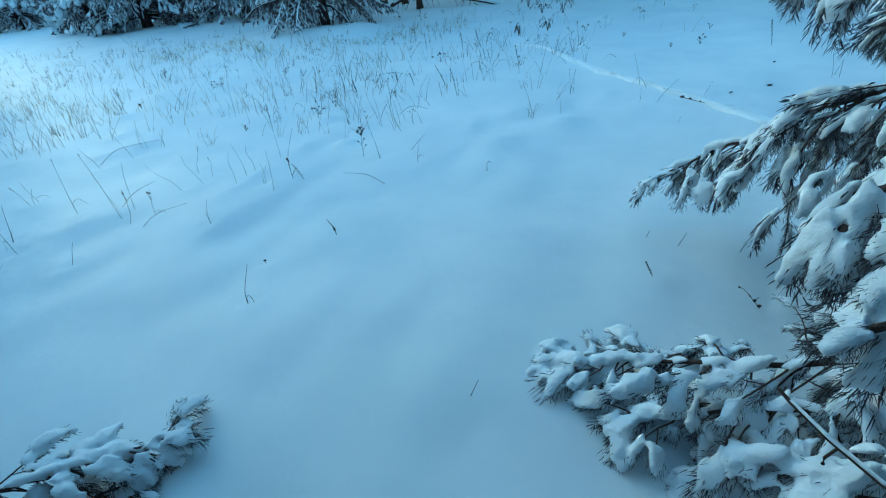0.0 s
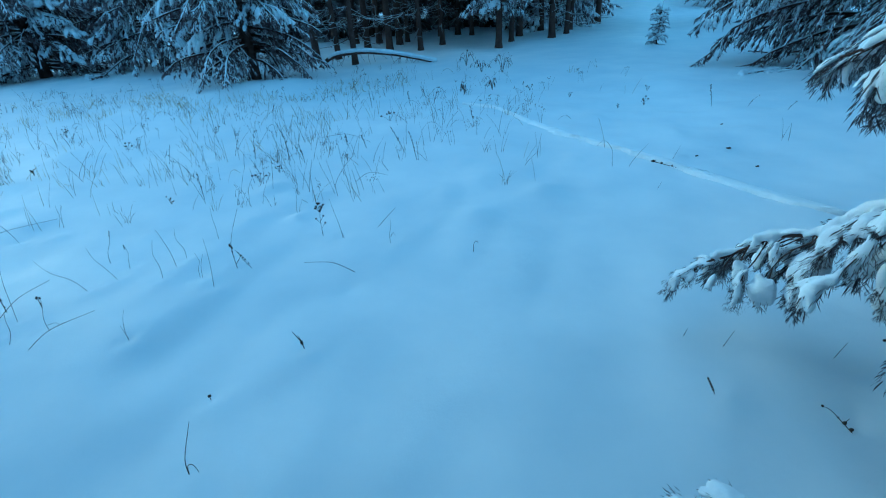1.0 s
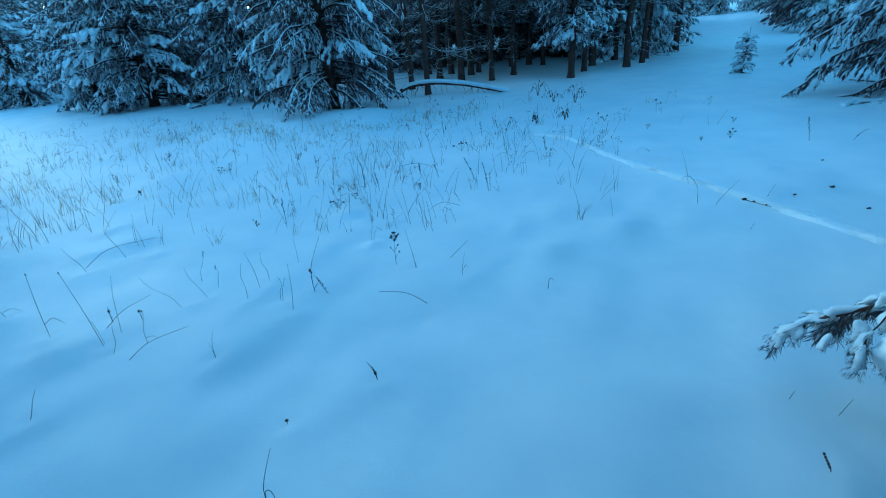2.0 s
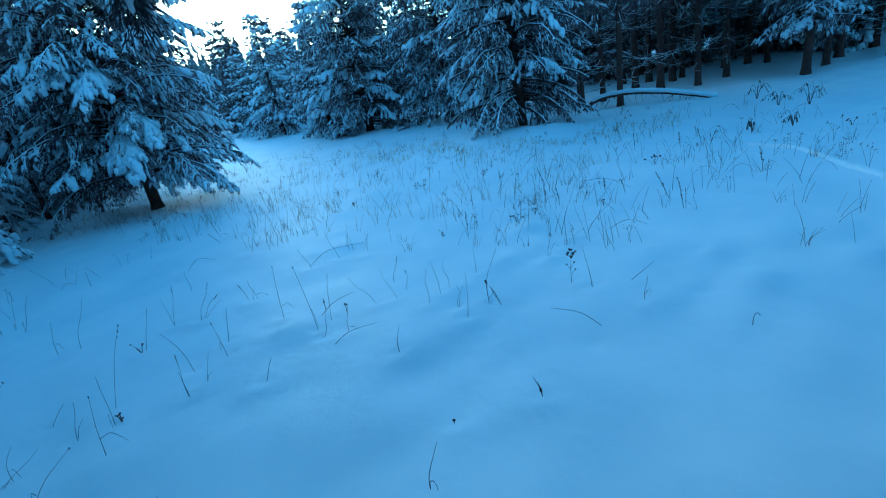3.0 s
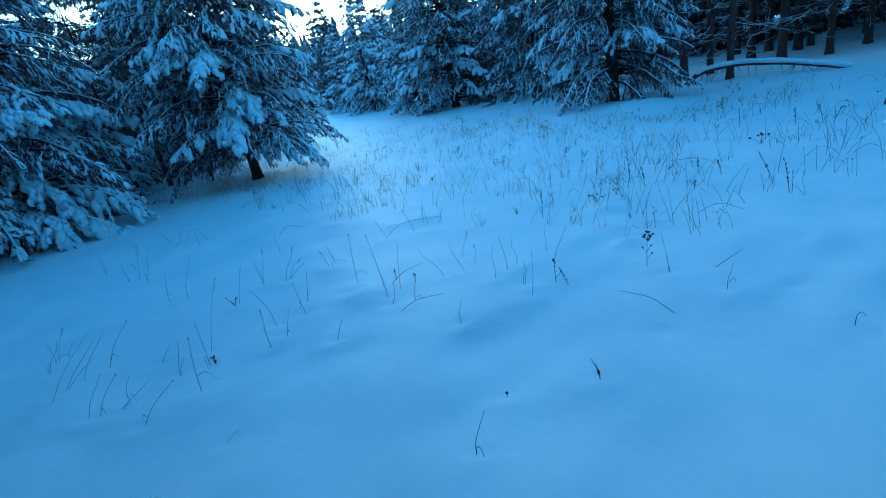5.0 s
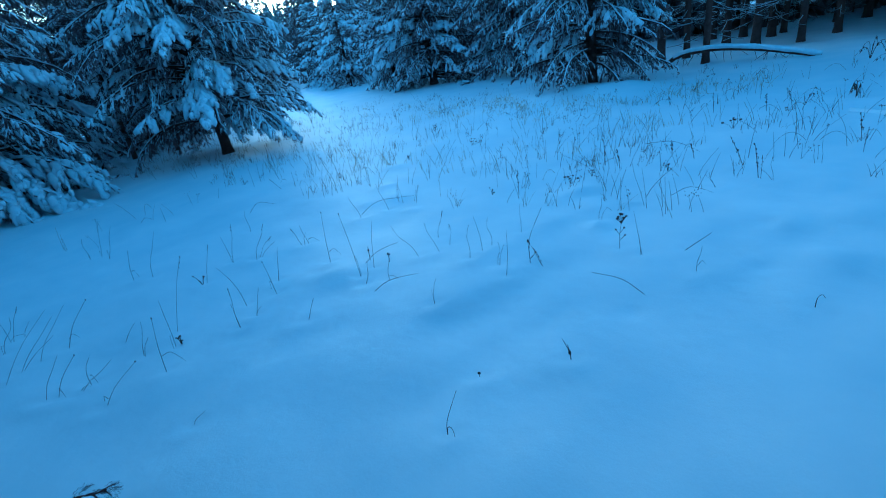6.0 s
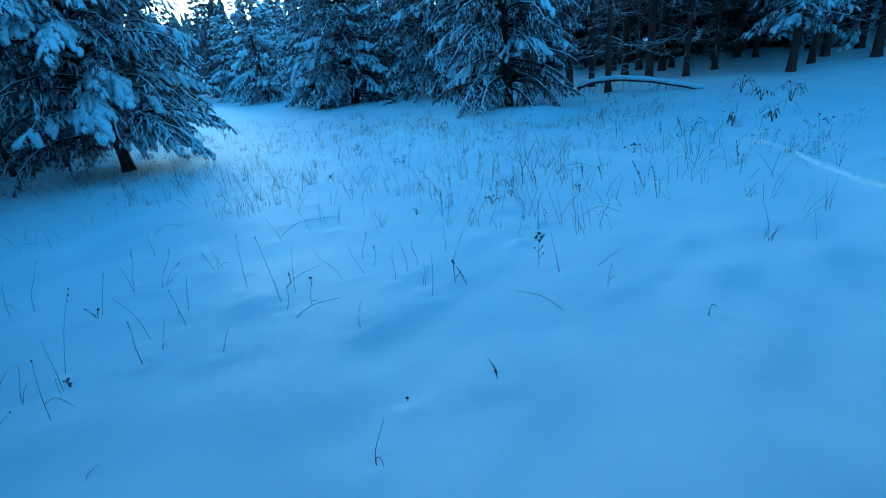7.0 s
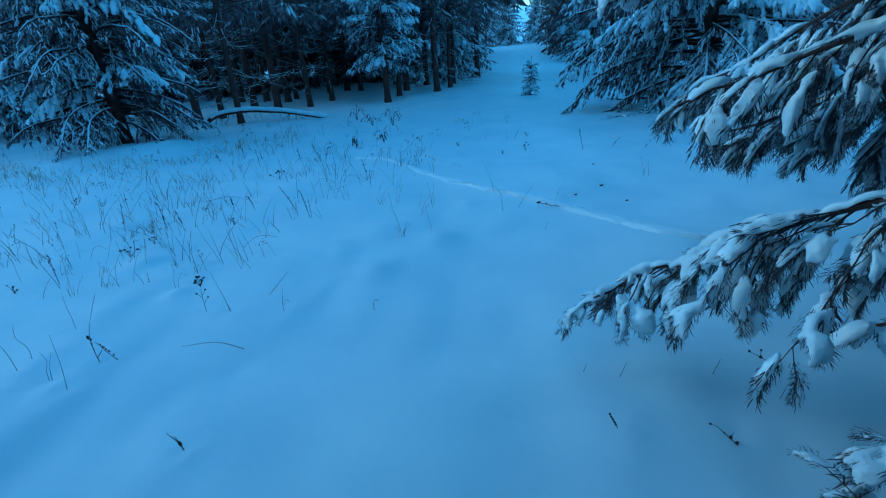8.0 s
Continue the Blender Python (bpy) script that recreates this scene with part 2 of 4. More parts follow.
class Foliage:
    """Wood, needles and snow of a crown or a limb."""

    def __init__(self, rng, hang=0.0, fat=1.0):
        self.hang, self.fat = hang, fat
        self.rng, self.wood, self.needles, self.snow = rng, Soup(), Soup(), Soup()
        self.shoots = {}

    def shoot(self, p, d, size, lod, load=1.0, floor=0.03):
        if p[2] < floor:
            p = np.array([p[0], p[1], floor + 0.02])
            d = np.array([d[0], d[1], max(d[2], -0.05)])
        self.shoots.setdefault(lod, []).append((p, d, size, load))

    def finish(self):
        rng = self.rng
        for lod, rows in self.shoots.items():
            for kind, soup in ((TUFTS, self.needles), (PADS, self.snow)):
                which = rng.integers(0, len(kind[lod]), len(rows))
                for w in range(len(kind[lod])):
                    mine = [rows[i] for i in np.nonzero(which == w)[0]]
                    if kind is PADS:
                        mine = [r for r in mine if rng.random() < min(1.0, 0.1 + r[3])]
                        mats = [turned(d, s * rng.uniform(0.85, 1.15), rng.uniform(0.75, 1.25) * l * self.fat, rng.uniform(0.75, 1.3) * l * self.fat) for _, d, s, l in mine]
                    else:
                        mats = [turned(d, s * rng.uniform(0.9, 1.2)) for _, d, s, l in mine]
                    bake(soup, kind[lod][w], mats, [r[0] for r in mine])

    def limb(self, base, az, length, rise, droop, thick, size, lod, load=1.0, bare=0.3, spread=0.42, step=None, floor=0.03, sides=5):
        """A drooping limb with side twigs and shoots. Angles in degrees."""
        rng = self.rng
        n = 8 if lod in ("near", "mid") else 5
        s = np.linspace(0, 1, n)
        el = np.radians(rise - droop * s**1.2 + rng.normal(0, 7, n) * s)
        azs = np.radians(az + rng.normal(0, 8, n).cumsum() * 0.6)
        step_v = np.stack([np.cos(el) * np.sin(azs), np.cos(el) * np.cos(azs), np.sin(el)], 1) * length / (n - 1)
        pts = np.vstack([[0, 0, 0], step_v[:-1]]).cumsum(0) + base
        pts[:, 2] = np.maximum(pts[:, 2], floor)
        return self.along(pts, thick, size, lod, load, bare, spread, step, floor, sides)

    def along(self, pts, thick, size, lod, load=1.0, bare=0.3, spread=0.42, step=None, floor=0.03, sides=5):
        rng = self.rng
        pts = np.asarray(pts, float)
        n = len(pts)
        s = np.linspace(0, 1, n)
        length = np.linalg.norm(np.diff(pts, axis=0), axis=1).sum()
        tube(self.wood, pts, thick * (1 - 0.85 * s) + 0.002, 4 if lod == "mid" else 3)
        heavy = load > 1.0
        if lod == "mid" and load > 0.2 and length > 0.5:
            fat = (thick * (0.5 - 0.3 * s[1:]) + 0.004) * rng.uniform(0.6, 1.4, n - 1)
            tube(self.snow, pts[1:], fat, 4, 0.75, thick * 0.6)
        step = step or size * (0.6 if lod == "mid" else 0.85)
        count = max(2, int(length * (1 - bare) / step))
        for i in range(count + 1):
            t = min(1.0, bare + (1 - bare) * (i + rng.uniform(-0.3, 0.3)) / count)
            x = t * (n - 1)
            j = min(int(x), n - 2)
            p = pts[j] + (pts[j + 1] - pts[j]) * (x - j)
            d = pts[j + 1] - pts[j]
            d = d / (np.linalg.norm(d) + 1e-9)
            across = np.cross(d, (0, 0, 1.0))
            across /= np.linalg.norm(across) + 1e-9
            if i == count:
                for a in (-0.5, 0.0, 0.5) if lod == "mid" else (0.0,):
                    self.shoot(p, d + a * across + (0, 0, -0.25), size * rng.uniform(0.8, 1.15), lod, load, floor)
                continue
            for side in ((-1, 1) if lod != "mid" else (rng.choice((-1, 1)),)):
                tl = length * spread * (1.08 - t) * rng.uniform(0.4, 1.25) + size * 0.4
                w = d * rng.uniform(0.35, 1.0) + side * across * rng.uniform(0.35, 1.0) + np.array([0, 0, rng.uniform(-0.3, 0.15) - 0.35 * self.hang])
                w /= np.linalg.norm(w)
                k2 = max(1, int(tl / (size * 0.7)))
                q, qs = p.copy(), [p.copy()]
                for m in range(k2):
                    w2 = w + np.array([0, 0, -0.2 * (m + 0.5) * rng.uniform(0.3, 1.4)]) + rng.normal(0, 0.2, 3)
                    w2 /= np.linalg.norm(w2)
                    last = m == k2 - 1
                    if m or t > 0.45 or last:
                        h = w2 + np.array([0, 0, -self.hang * rng.uniform(0.1, 1.5)]) + rng.normal(0, 0.22, 3)
                        self.shoot(q, h / np.linalg.norm(h), size * rng.uniform(0.65, 1.2), lod, load * (0.7 + 0.5 * t), floor)
                        fan = np.cross(w2, (0, 0, 1.0))
                        for a in ((-1, 1) if last else (rng.choice((-1, 1)),)):
                            if rng.random() < (0.75 if last else 0.5) * (1.0 if lod == "mid" else 0.3):
                                w3 = w2 + a * rng.uniform(0.4, 1.1) * fan + (0, 0, rng.uniform(-0.7, 0.0))
                                self.shoot(q, w3 / np.linalg.norm(w3), size * rng.uniform(0.55, 1.0), lod, load, floor)
                    if heavy and lod == "mid" and t > 0.3 and m < 3 and rng.random() < 0.6:
                        r = size * rng.uniform(1.5, 2.6)
                        bake(self.snow, PADS["mid"][rng.integers(8)], [turned(w2 + d * 0.5 + (0, 0, -0.2), r, rng.uniform(0.9, 1.3), 0.5)], [q - d * 0.4 * r + (0, 0, 0.015)])
                    q = q + w2 * size * 0.7
                    q[2] = max(q[2], floor)
                    qs.append(q.copy())
                if lod == "mid":
                    if len(qs) > 3:
                        qs = [qs[0], qs[len(qs) // 2], qs[-1]]
                    tube(self.wood, qs, np.linspace(max(0.006, thick * 0.35), 0.003, len(qs)), 3)
                    if load > 0.5:
                        tube(self.snow, qs, np.linspace(0.007, 0.011, len(qs)) * rng.uniform(0.6, 1.4), 3, 0.8, 0.008)
        return pts

    def crooked(self, pts, thick, size, load=1.0, bare=0.2, spread=0.3, step=0.12, floor=0.03, lumps=0.7):
        """A limb seen close by: crooked side twigs that end in separate snow-capped shoots."""
        rng = self.rng
        pts = np.asarray(pts, float)
        n = len(pts)
        length = np.linalg.norm(np.diff(pts, axis=0), axis=1).sum()
        tube(self.wood, pts, thick * (1 - 0.8 * np.linspace(0, 1, n)) + 0.002, 7)

        def at(t):
            x = min(max(t, 0), 0.9999) * (n - 1)
            j = int(x)
            d = pts[j + 1] - pts[j]
            return pts[j] + d * (x - j), d / (np.linalg.norm(d) + 1e-9)

        # the snow that lies along the limb
        m = 34
        u = np.linspace(bare * 0.6, 0.97, m)
        r = size * load * np.convolve(rng.uniform(-0.3, 0.42, m + 2), np.ones(3) / 3, "valid").clip(0.02) * np.clip((u - bare * 0.6) * 6, 0.3, 1)
        tube(self.snow, [at(q)[0] + (0, 0, thick * 0.5 + 0.5 * c) + rng.normal(0, size * 0.1, 3) for q, c in zip(u, r)], r, 8, 0.85)
        t = bare * 0.6
        while t < 0.95:
            p, d = at(t)
            if rng.random() < lumps * load:
                r = rng.uniform(0.7, 1.25) * size
                bake(self.snow, PADS["near"][rng.integers(9)], [turned(d + rng.normal(0, 0.12, 3), r * 1.15, 0.75, 0.85)], [p - d * r * 0.4 + (0, 0, thick * 0.6)])
            t += rng.uniform(0.6, 1.3) * size / length
        t, side = bare, 1
        while t < 1.0:
            p, d = at(t)
            across = np.cross(d, (0, 0, 1.0))
            across /= np.linalg.norm(across) + 1e-9
            side = -side if rng.random() < 0.8 else side
            tl = length * spread * (1.12 - t) * rng.choice([0.35, 0.7, 1.0]) * rng.uniform(0.8, 1.2) + size * 0.5
            w = d * rng.uniform(0.3, 1.0) + side * across * rng.uniform(0.25, 0.95) + np.array([0, 0, rng.uniform(-0.6, 0.25) * 0.5 - self.hang * rng.uniform(0.1, 0.8)])
            self.twig(p, w, tl, size, load, floor, 1)
            t += step / length * rng.uniform(0.55, 1.5)
        p, d = at(1.0)
        self.shoot(p, d + (0, 0, -0.15), size * 0.9, "near", load, floor)

    def twig(self, p, w, length, size, load, floor, depth):
        rng = self.rng
        k = max(2, int(round(length / (size * 0.5))))
        w = w / np.linalg.norm(w)
        q, qs, ways = np.array(p, float), [np.array(p, float)], []
        for m in range(k):
            w = w + rng.normal(0, 0.17, 3) + np.array([0, 0, -0.1 - 0.25 * self.hang * rng.uniform(0, 1)])
            w /= np.linalg.norm(w)
            q = q + w * length / k
            q[2] = max(q[2], floor)
            qs.append(q.copy())
            ways.append(w.copy())
        tube(self.wood, qs, np.linspace(0.0042 if depth else 0.003, 0.0016, len(qs)), 4)
        big = rng.choice([0.65, 0.85, 1.0, 1.2, 1.4])
        self.shoot(qs[-1] - ways[-1] * size * 0.45, ways[-1] + rng.normal(0, 0.1, 3), size * big, "near", load * rng.uniform(0.75, 1.25), floor)
        m = k - 2
        while m >= 0 and m > 0.25 * k:
            if rng.random() < 0.75:
                self.shoot(qs[m], ways[m] + rng.normal(0, 0.25, 3) + (0, 0, -0.1), size * rng.uniform(0.6, 1.2), "near", load * rng.uniform(0.5, 1.2), floor)
            if rng.random() < 0.2:
                self.shoot(qs[m] - (0, 0, 0.012), ways[m] + rng.normal(0, 0.4, 3) + (0, 0, -0.3), size * rng.uniform(0.6, 0.9), "near", 0.15, floor)
            if depth and rng.random() < 0.75:
                out = np.cross(ways[m], (0, 0, 1.0)) * rng.choice([-1, 1])
                self.twig(qs[m], ways[m] * 0.6 + out * 0.8 + (0, 0, -0.15), size * rng.uniform(0.5, 1.2), size * 0.85, load, floor, 0)
            m -= rng.choice([1, 2])


def ground_height(x, y):
    """The snow's surface: low drifts, flat on the whole."""
    x, y = np.asarray(x, float), np.asarray(y, float)
    h = 0.022 * np.sin(0.9 * x + 0.5 * y + 0.6) * np.sin(0.55 * y - 0.35 * x + 1.1)
    h = h + 0.022 * np.sin(1.9 * x - 1.1 * y) * np.sin(1.3 * y + 0.8 * x + 2.0)
    h = h + 0.011 * np.sin(4.1 * x + 2.3 * y + 1.0) * np.sin(3.3 * y - 1.7 * x)
    r = np.hypot(x, y)
    far_ = np.clip((r - 26) / 190, 0, 1)
    return h + 12 * far_**2 * (3 - 2 * far_)


def ground_z(x, y):
    return float(ground_height(x, y))


def trunk_mesh(soup, rng, height, r0, lean=0.0, az=0.0, sides=9, bottom=-0.2):
    z = np.concatenate([[bottom, 0.0, 0.15, 0.4], np.linspace(0.9, height, 10)])
    r = r0 * (1 - 0.93 * np.clip(z / height, 0, 1)) * (1 + 0.35 * np.exp(-np.maximum(z, 0) / 0.12))
    off = lean * np.maximum(z, 0)
    pts = np.stack([off * math.sin(az) + 0.02 * np.sin(z * 1.1 + az), off * math.cos(az) + 0.02 * np.cos(z * 0.9), z], 1)
    pts[:2, :2] = pts[2, :2]
    tube(soup, pts, r, sides)
    return lambda h: np.array([np.interp(h, z, pts[:, 0]), np.interp(h, z, pts[:, 1]), h])


def pine(label, x, y, height, reach, seed, low=0.7, trunk=0.11, size=0.2, lod="mid", fine=5.0, whorl=0.27, arms=7, load=1.0, lean=0.0, lean_az=0.0, group="", droop=38, gap_az=None, gap_top=1.3, yaw=0.0, bare=0.18, two_sided=False, spray_to=6.0, taper=0.75, gap_half=42, rise_low=-6):
    """A pine with a drooping, snow-laden crown."""
    rng = np.random.default_rng(seed)
    tree = tagged(new("pine_tree"), label, "tree", group)
    wood = Soup()
    axis = trunk_mesh(wood, rng, height, trunk, lean, lean_az)
    put("trunk", wood, BARK, tree)
    leaf = Foliage(rng, 0.8)
    facing = math.degrees(math.atan2(-x, -y))
    z = low
    while z < height - 0.25:
        part_ = z / height
        coarse = z > fine
        r = reach * (1 - part_) ** taper * rng.uniform(0.85, 1.08) * (0.72 + 0.28 * min(1, (z - low + 0.5) / 1.2)) + 0.12
        m = arms if not coarse else max(3, arms - 2)
        a0 = rng.uniform(0, 360)
        for i in range(m):
            az = a0 + 360 * i / m + rng.normal(0, 12)
            if gap_az is not None and z < gap_top and abs((az - gap_az + 180) % 360 - 180) < gap_half:
                continue
            rise = rise_low + 46 * part_ + rng.normal(0, 6)
            q = axis(z + rng.uniform(-0.1, 0.1))
            rough = coarse or lod == "dense" or (two_sided is False and abs((az - facing + 180) % 360 - 180) > 112)
            leaf.limb(q, az, r * rng.uniform(0.8, 1.15), rise, droop + rng.normal(0, 7), trunk * 0.22 * (1 - 0.6 * part_) + 0.006, size * (2.3 if rough and lod != "dense" else 1.0), ("spray" if z < spray_to else "far") if rough and lod != "dense" else lod, load * rng.choice([0.4, 0.6, 0.75, 0.9, 1.5]) * rng.uniform(0.8, 1.15), bare=bare)
        z += whorl * rng.uniform(0.8, 1.2) * (1.8 if coarse else 1.0)
    top = axis(height)
    leaf.shoot(top - (0, 0, 0.1), np.array([0.05, 0, 1.0]), size, "far", load)
    leaf.finish()
    crown(tree, leaf, "snow lying thick on the boughs")
    tree.matrix_basis = pose(x, y, ground_z(x, y) - 0.02, 0, 0, yaw)
    return tree


# ---- ground ----
def axis_steps(lo, hi, step, far, ratio=1.13):
    mid = list(np.arange(lo, hi + step / 2, step))
    out, d = [], step
    up, down = [mid[-1]], [mid[0]]
    while up[-1] < far or down[-1] > -far:
        d *= ratio
        up.append(up[-1] + d)
        down.append(down[-1] - d)
    return np.array(down[:0:-1] + mid + up[1:])


# plants that stand out of the snow one by one: x, y, height, lean to the east, lean to the north
CORNER = [
    (-4.17, 1.02, 0.37, 0.03, 0.42), (-4.25, 1.13, 0.28, 0.03, 0.34), (-4.26, 1.26, 0.32, 0.04, 0.3), (-3.71, 1.12, 0.24, 0.02, 0.18), (-4.78, 1.19, 0.25, 0.01, 0.15), (-3.54, 1.24, 0.12, 0.04, 0.25),
    (-3.6, 1.35, 0.18, 0.01, 0.07), (-3.53, 1.66, 0.24, 0.02, 0.08), (-3.38, 1.82, 0.36, 0.01, 0.03), (-3.56, 1.92, 0.53, 0.07, 0.22), (-3.88, 1.67, 0.1, 0.03, 0.13), (-2.47, 1.43, 0.04, 0.02, 0.08),
    (-3.1, 2.16, 0.31, 0.01, 0.02), (-3.36, 2.4, 0.36, -0.04, -0.09), (-3.12, 2.3, 0.2, 0.04, 0.09), (-2.63, 2.37, 0.16, 0.06, 0.09), (-4.93, 1.28, 0.26, 0.02, 0.15), (-4.93, 1.36, 0.11, 0.01, 0.09),
]
MIDDLE = [
    (-4.18, 2.84, 0.35, 0.05, 0.09), (-4.77, 3.47, 0.24, 0.01, 0.01), (-3.96, 2.95, 0.3, 0.08, 0.14), (-3.94, 2.95, 0.17, 0.09, 0.16), (-3.73, 3.35, 0.19, -0.04, -0.06), (-3.73, 3.42, 0.2, -0.03, -0.03),
    (-3.39, 2.74, 0.28, 0.05, 0.07), (-2.66, 3.16, 0.39, 0.05, 0.06), (-2.4, 3.05, 0.21, 0.03, 0.03), (-2.56, 2.92, 0.19, 0.05, 0.06), (-2.38, 3.45, 0.31, -0.14, -0.12), (-1.84, 2.85, 0.19, 0.03, 0.03),
    (-1.92, 3.48, 0.29, 0.03, 0.02), (-1.89, 3.65, 0.31, -0.03, -0.02), (-1.88, 3.78, 0.25, 0.0, 0.0), (-1.53, 3.32, 0.36, 0.04, 0.02), (-1.66, 3.46, 0.19, 0.02, 0.01), (-2.25, 3.57, 0.28, -0.07, -0.06), (-2.45, 3.83, 0.23, 0.06, 0.05),
]
BACK = [
    (-2.26, 3.72, 0.17, 0.02, 0.02), (-3.65, 4.12, 0.25, -0.06, -0.07), (-3.5, 4.42, 0.32, -0.07, -0.06), (-1.76, 4.12, 0.26, 0.01, 0.01), (-0.73, 3.9, 0.33, -0.05, -0.01), (-0.36, 3.73, 0.18, 0.02, 0.0),
    (-1.2, 4.52, 0.21, 0.02, 0.01), (-0.91, 4.96, 0.39, -0.11, -0.02), (-0.38, 5.37, 0.14, -0.07, 0.0), (0.04, 5.57, 0.21, -0.03, 0.0), (0.36, 6.05, 0.19, -0.05, 0.0), (0.4, 6.06, 0.26, -0.02, 0.0), (0.63, 6.58, 0.33, -0.13, 0.02),
    (-6.44, 2.43, 0.25, 0.0, 0.02), (-6.38, 2.52, 0.35, 0.03, 0.11), (-6.16, 2.5, 0.35, 0.05, 0.17), (-5.02, 2.29, 0.28, 0.02, 0.06), (-4.82, 2.38, 0.41, 0.06, 0.16), (-4.05, 2.48, 0.31, 0.05, 0.12),
]
KINKED = [(-3.65, 1.16, 0.21, 0.02, 0.2), (-4.25, 1.44, 0.29, 0.04, 0.25), (-3.22, 1.26, 0.17, 0.04, 0.26), (-3.15, 1.63, 0.38, 0.02, 0.06), (-3.21, 2.59, 0.29, -0.01, -0.02), (-3.15, 3.14, 0.46, 0.03, 0.03), (-2.66, 3.01, 0.55, -0.03, -0.03)]
WEEDS = CORNER + MIDDLE + BACK
FEATURED = [(-1.17, 1.94), (-0.83, 2.64), (-0.9, 3.99), (-1.43, 3.6), (-1.23, 2.36), (0.23, 3.49), (-0.47, 4.03), (1.06, 2.02), (1.57, 1.81)]
mounds = [(w[0], w[1], 0.014, 0.11) for w in WEEDS + KINKED] + [(p[0], p[1], 0.014, 0.1) for p in FEATURED]
mounds += [(-2.95, 3.0, 0.035, 0.22), (-2.6, 1.9, 0.03, 0.5), (-1.9, 3.2, 0.03, 0.35), (0.1, 4.6, 0.025, 0.16), (0.45, 4.75, 0.025, 0.16), (0.3, 4.1, 0.03, 0.15), (-3.9, 11.3, 0.16, 1.3), (-2.4, 11.0, 0.14, 0.9)]

PLANTED = len(WEEDS) + len(KINKED) + len(FEATURED)
drift = np.random.default_rng(29)
for _ in range(130):
    mounds.append((drift.uniform(-6, 3.5), drift.uniform(4.3, 9.0), drift.uniform(0.01, 0.03), drift.uniform(0.06, 0.2)))
mounds += [(-0.02, 4.6, -0.02, 0.07), (0.55, 4.9, 0.015, 0.13), (-0.03, 3.92, -0.02, 0.06), (-0.66, 3.21, -0.02, 0.06), (0.24, 3.45, -0.02, 0.06), (-3.1, 3.0, -0.02, 0.1), (-3.05, 2.1, -0.02, 0.08), (-1.4, 3.6, -0.02, 0.09), (5.5, 5.6, 0.12, 0.3)]

xs, ys = axis_steps(-6.0, 5.0, 0.05, 2500), axis_steps(0.4, 9.6, 0.05, 2500)
gx, gy = np.meshgrid(xs, ys)
gz = ground_height(gx, gy)
for i, (mx, my, mh, mr) in enumerate(mounds):
    near = np.hypot(gx - mx - 0.03, gy - my + 0.03) / mr
    gz = gz + mh * np.exp(-near**2) - (1.7 if i < PLANTED else 0.0) * mh * np.exp(-((np.hypot(gx - mx, gy - my) / (0.42 * mr)) ** 2))
for wx, wy, ph, amp in ((7.1, 3.3, 0.4, 0.004), (-4.4, 8.2, 1.9, 0.004), (11.3, -6.1, 2.7, 0.0022), (5.2, 12.7, 4.1, 0.0022), (-15.1, 4.7, 0.9, 0.0014)):
    gz = gz + amp * np.sin(wx * gx + wy * gy + ph + 1.3 * np.sin(0.9 * gx - 0.7 * gy + ph)) * (np.hypot(gx, gy) < 22)
nx, ny = len(xs), len(ys)
idx = np.arange(nx * ny).reshape(ny, nx)
quads = np.stack([idx[:-1, :-1], idx[:-1, 1:], idx[1:, 1:], idx[1:, :-1]], -1).reshape(-1, 4)
sheet = Soup()
sheet.add(np.stack([gx, gy, gz], -1).reshape(-1, 3), np.concatenate([quads[:, :3], quads[:, [0, 2, 3]]]))
tagged(put("ground", sheet, SNOW), "smooth untouched snow of a forest clearing", "snow", kind="structure")


# the line of a small animal's track
def snow_trail(points, width, seed):
    rng = np.random.default_rng(seed)
    pts = np.array(points)
    t = np.concatenate([[0], np.hypot(*np.diff(pts, axis=0).T).cumsum()])
    n = int(t[-1] / 0.035)
    u = np.linspace(0, t[-1], n)
    x, y = np.interp(u, t, pts[:, 0]), np.interp(u, t, pts[:, 1])
    ker = np.ones(15) / 15
    x[7:-7], y[7:-7] = np.convolve(x, ker, "valid"), np.convolve(y, ker, "valid")
    dx, dy = np.gradient(x), np.gradient(y)
    ln = np.hypot(dx, dy)
    sx, sy = -dy / ln, dx / ln
    cols = np.linspace(-1, 1, 9)
    rows = []
    wob = np.convolve(rng.normal(0, 1, n + 8), np.ones(9) / 9, "valid")
    lift_ = np.convolve(rng.uniform(0.4, 1.5, n + 6), np.ones(7) / 7, "valid")
    for c in cols:
        w = width * (0.7 + 0.7 * wob + 0.2 * np.sin(u * 9)) * np.clip(u / 1.5, 0.4, 1) * np.where((u < 4.2) & (wob > 0.14), 0.6, 1.0)
        px, py = x + sx * c * w + 0.005 * rng.normal(size=n), y + sy * c * w + 0.005 * rng.normal(size=n)
        prof = 0.02 * (1 - c * c) ** 0.5 * lift_ * (0.85 + 0.3 * rng.random(n)) - (0.004 if abs(c) == 1 else -0.02)
        rows.append(np.stack([px, py, ground_height(px, py) + prof], 1))
    v = np.stack(rows, 1).reshape(-1, 3)
    i = np.arange((n) * 9).reshape(n, 9)
    q = np.stack([i[:-1, :-1], i[1:, :-1], i[1:, 1:], i[:-1, 1:]], -1).reshape(-1, 4)
    s = Soup()
    s.add(v, np.concatenate([q[:, :3], q[:, [0, 2, 3]]]))
    return tagged(put("snow_trail", s, CRUMB), "narrow pale line of a trail ploughed through the snow", "trail", kind="structure")


snow_trail([(0.8, 8.3), (1.24, 7.66), (1.57, 6.65), (1.75, 6.05), (2.03, 5.44), (2.45, 4.68), (2.7, 4.14), (2.86, 3.75), (3.3, 3.1)], 0.08, 5)

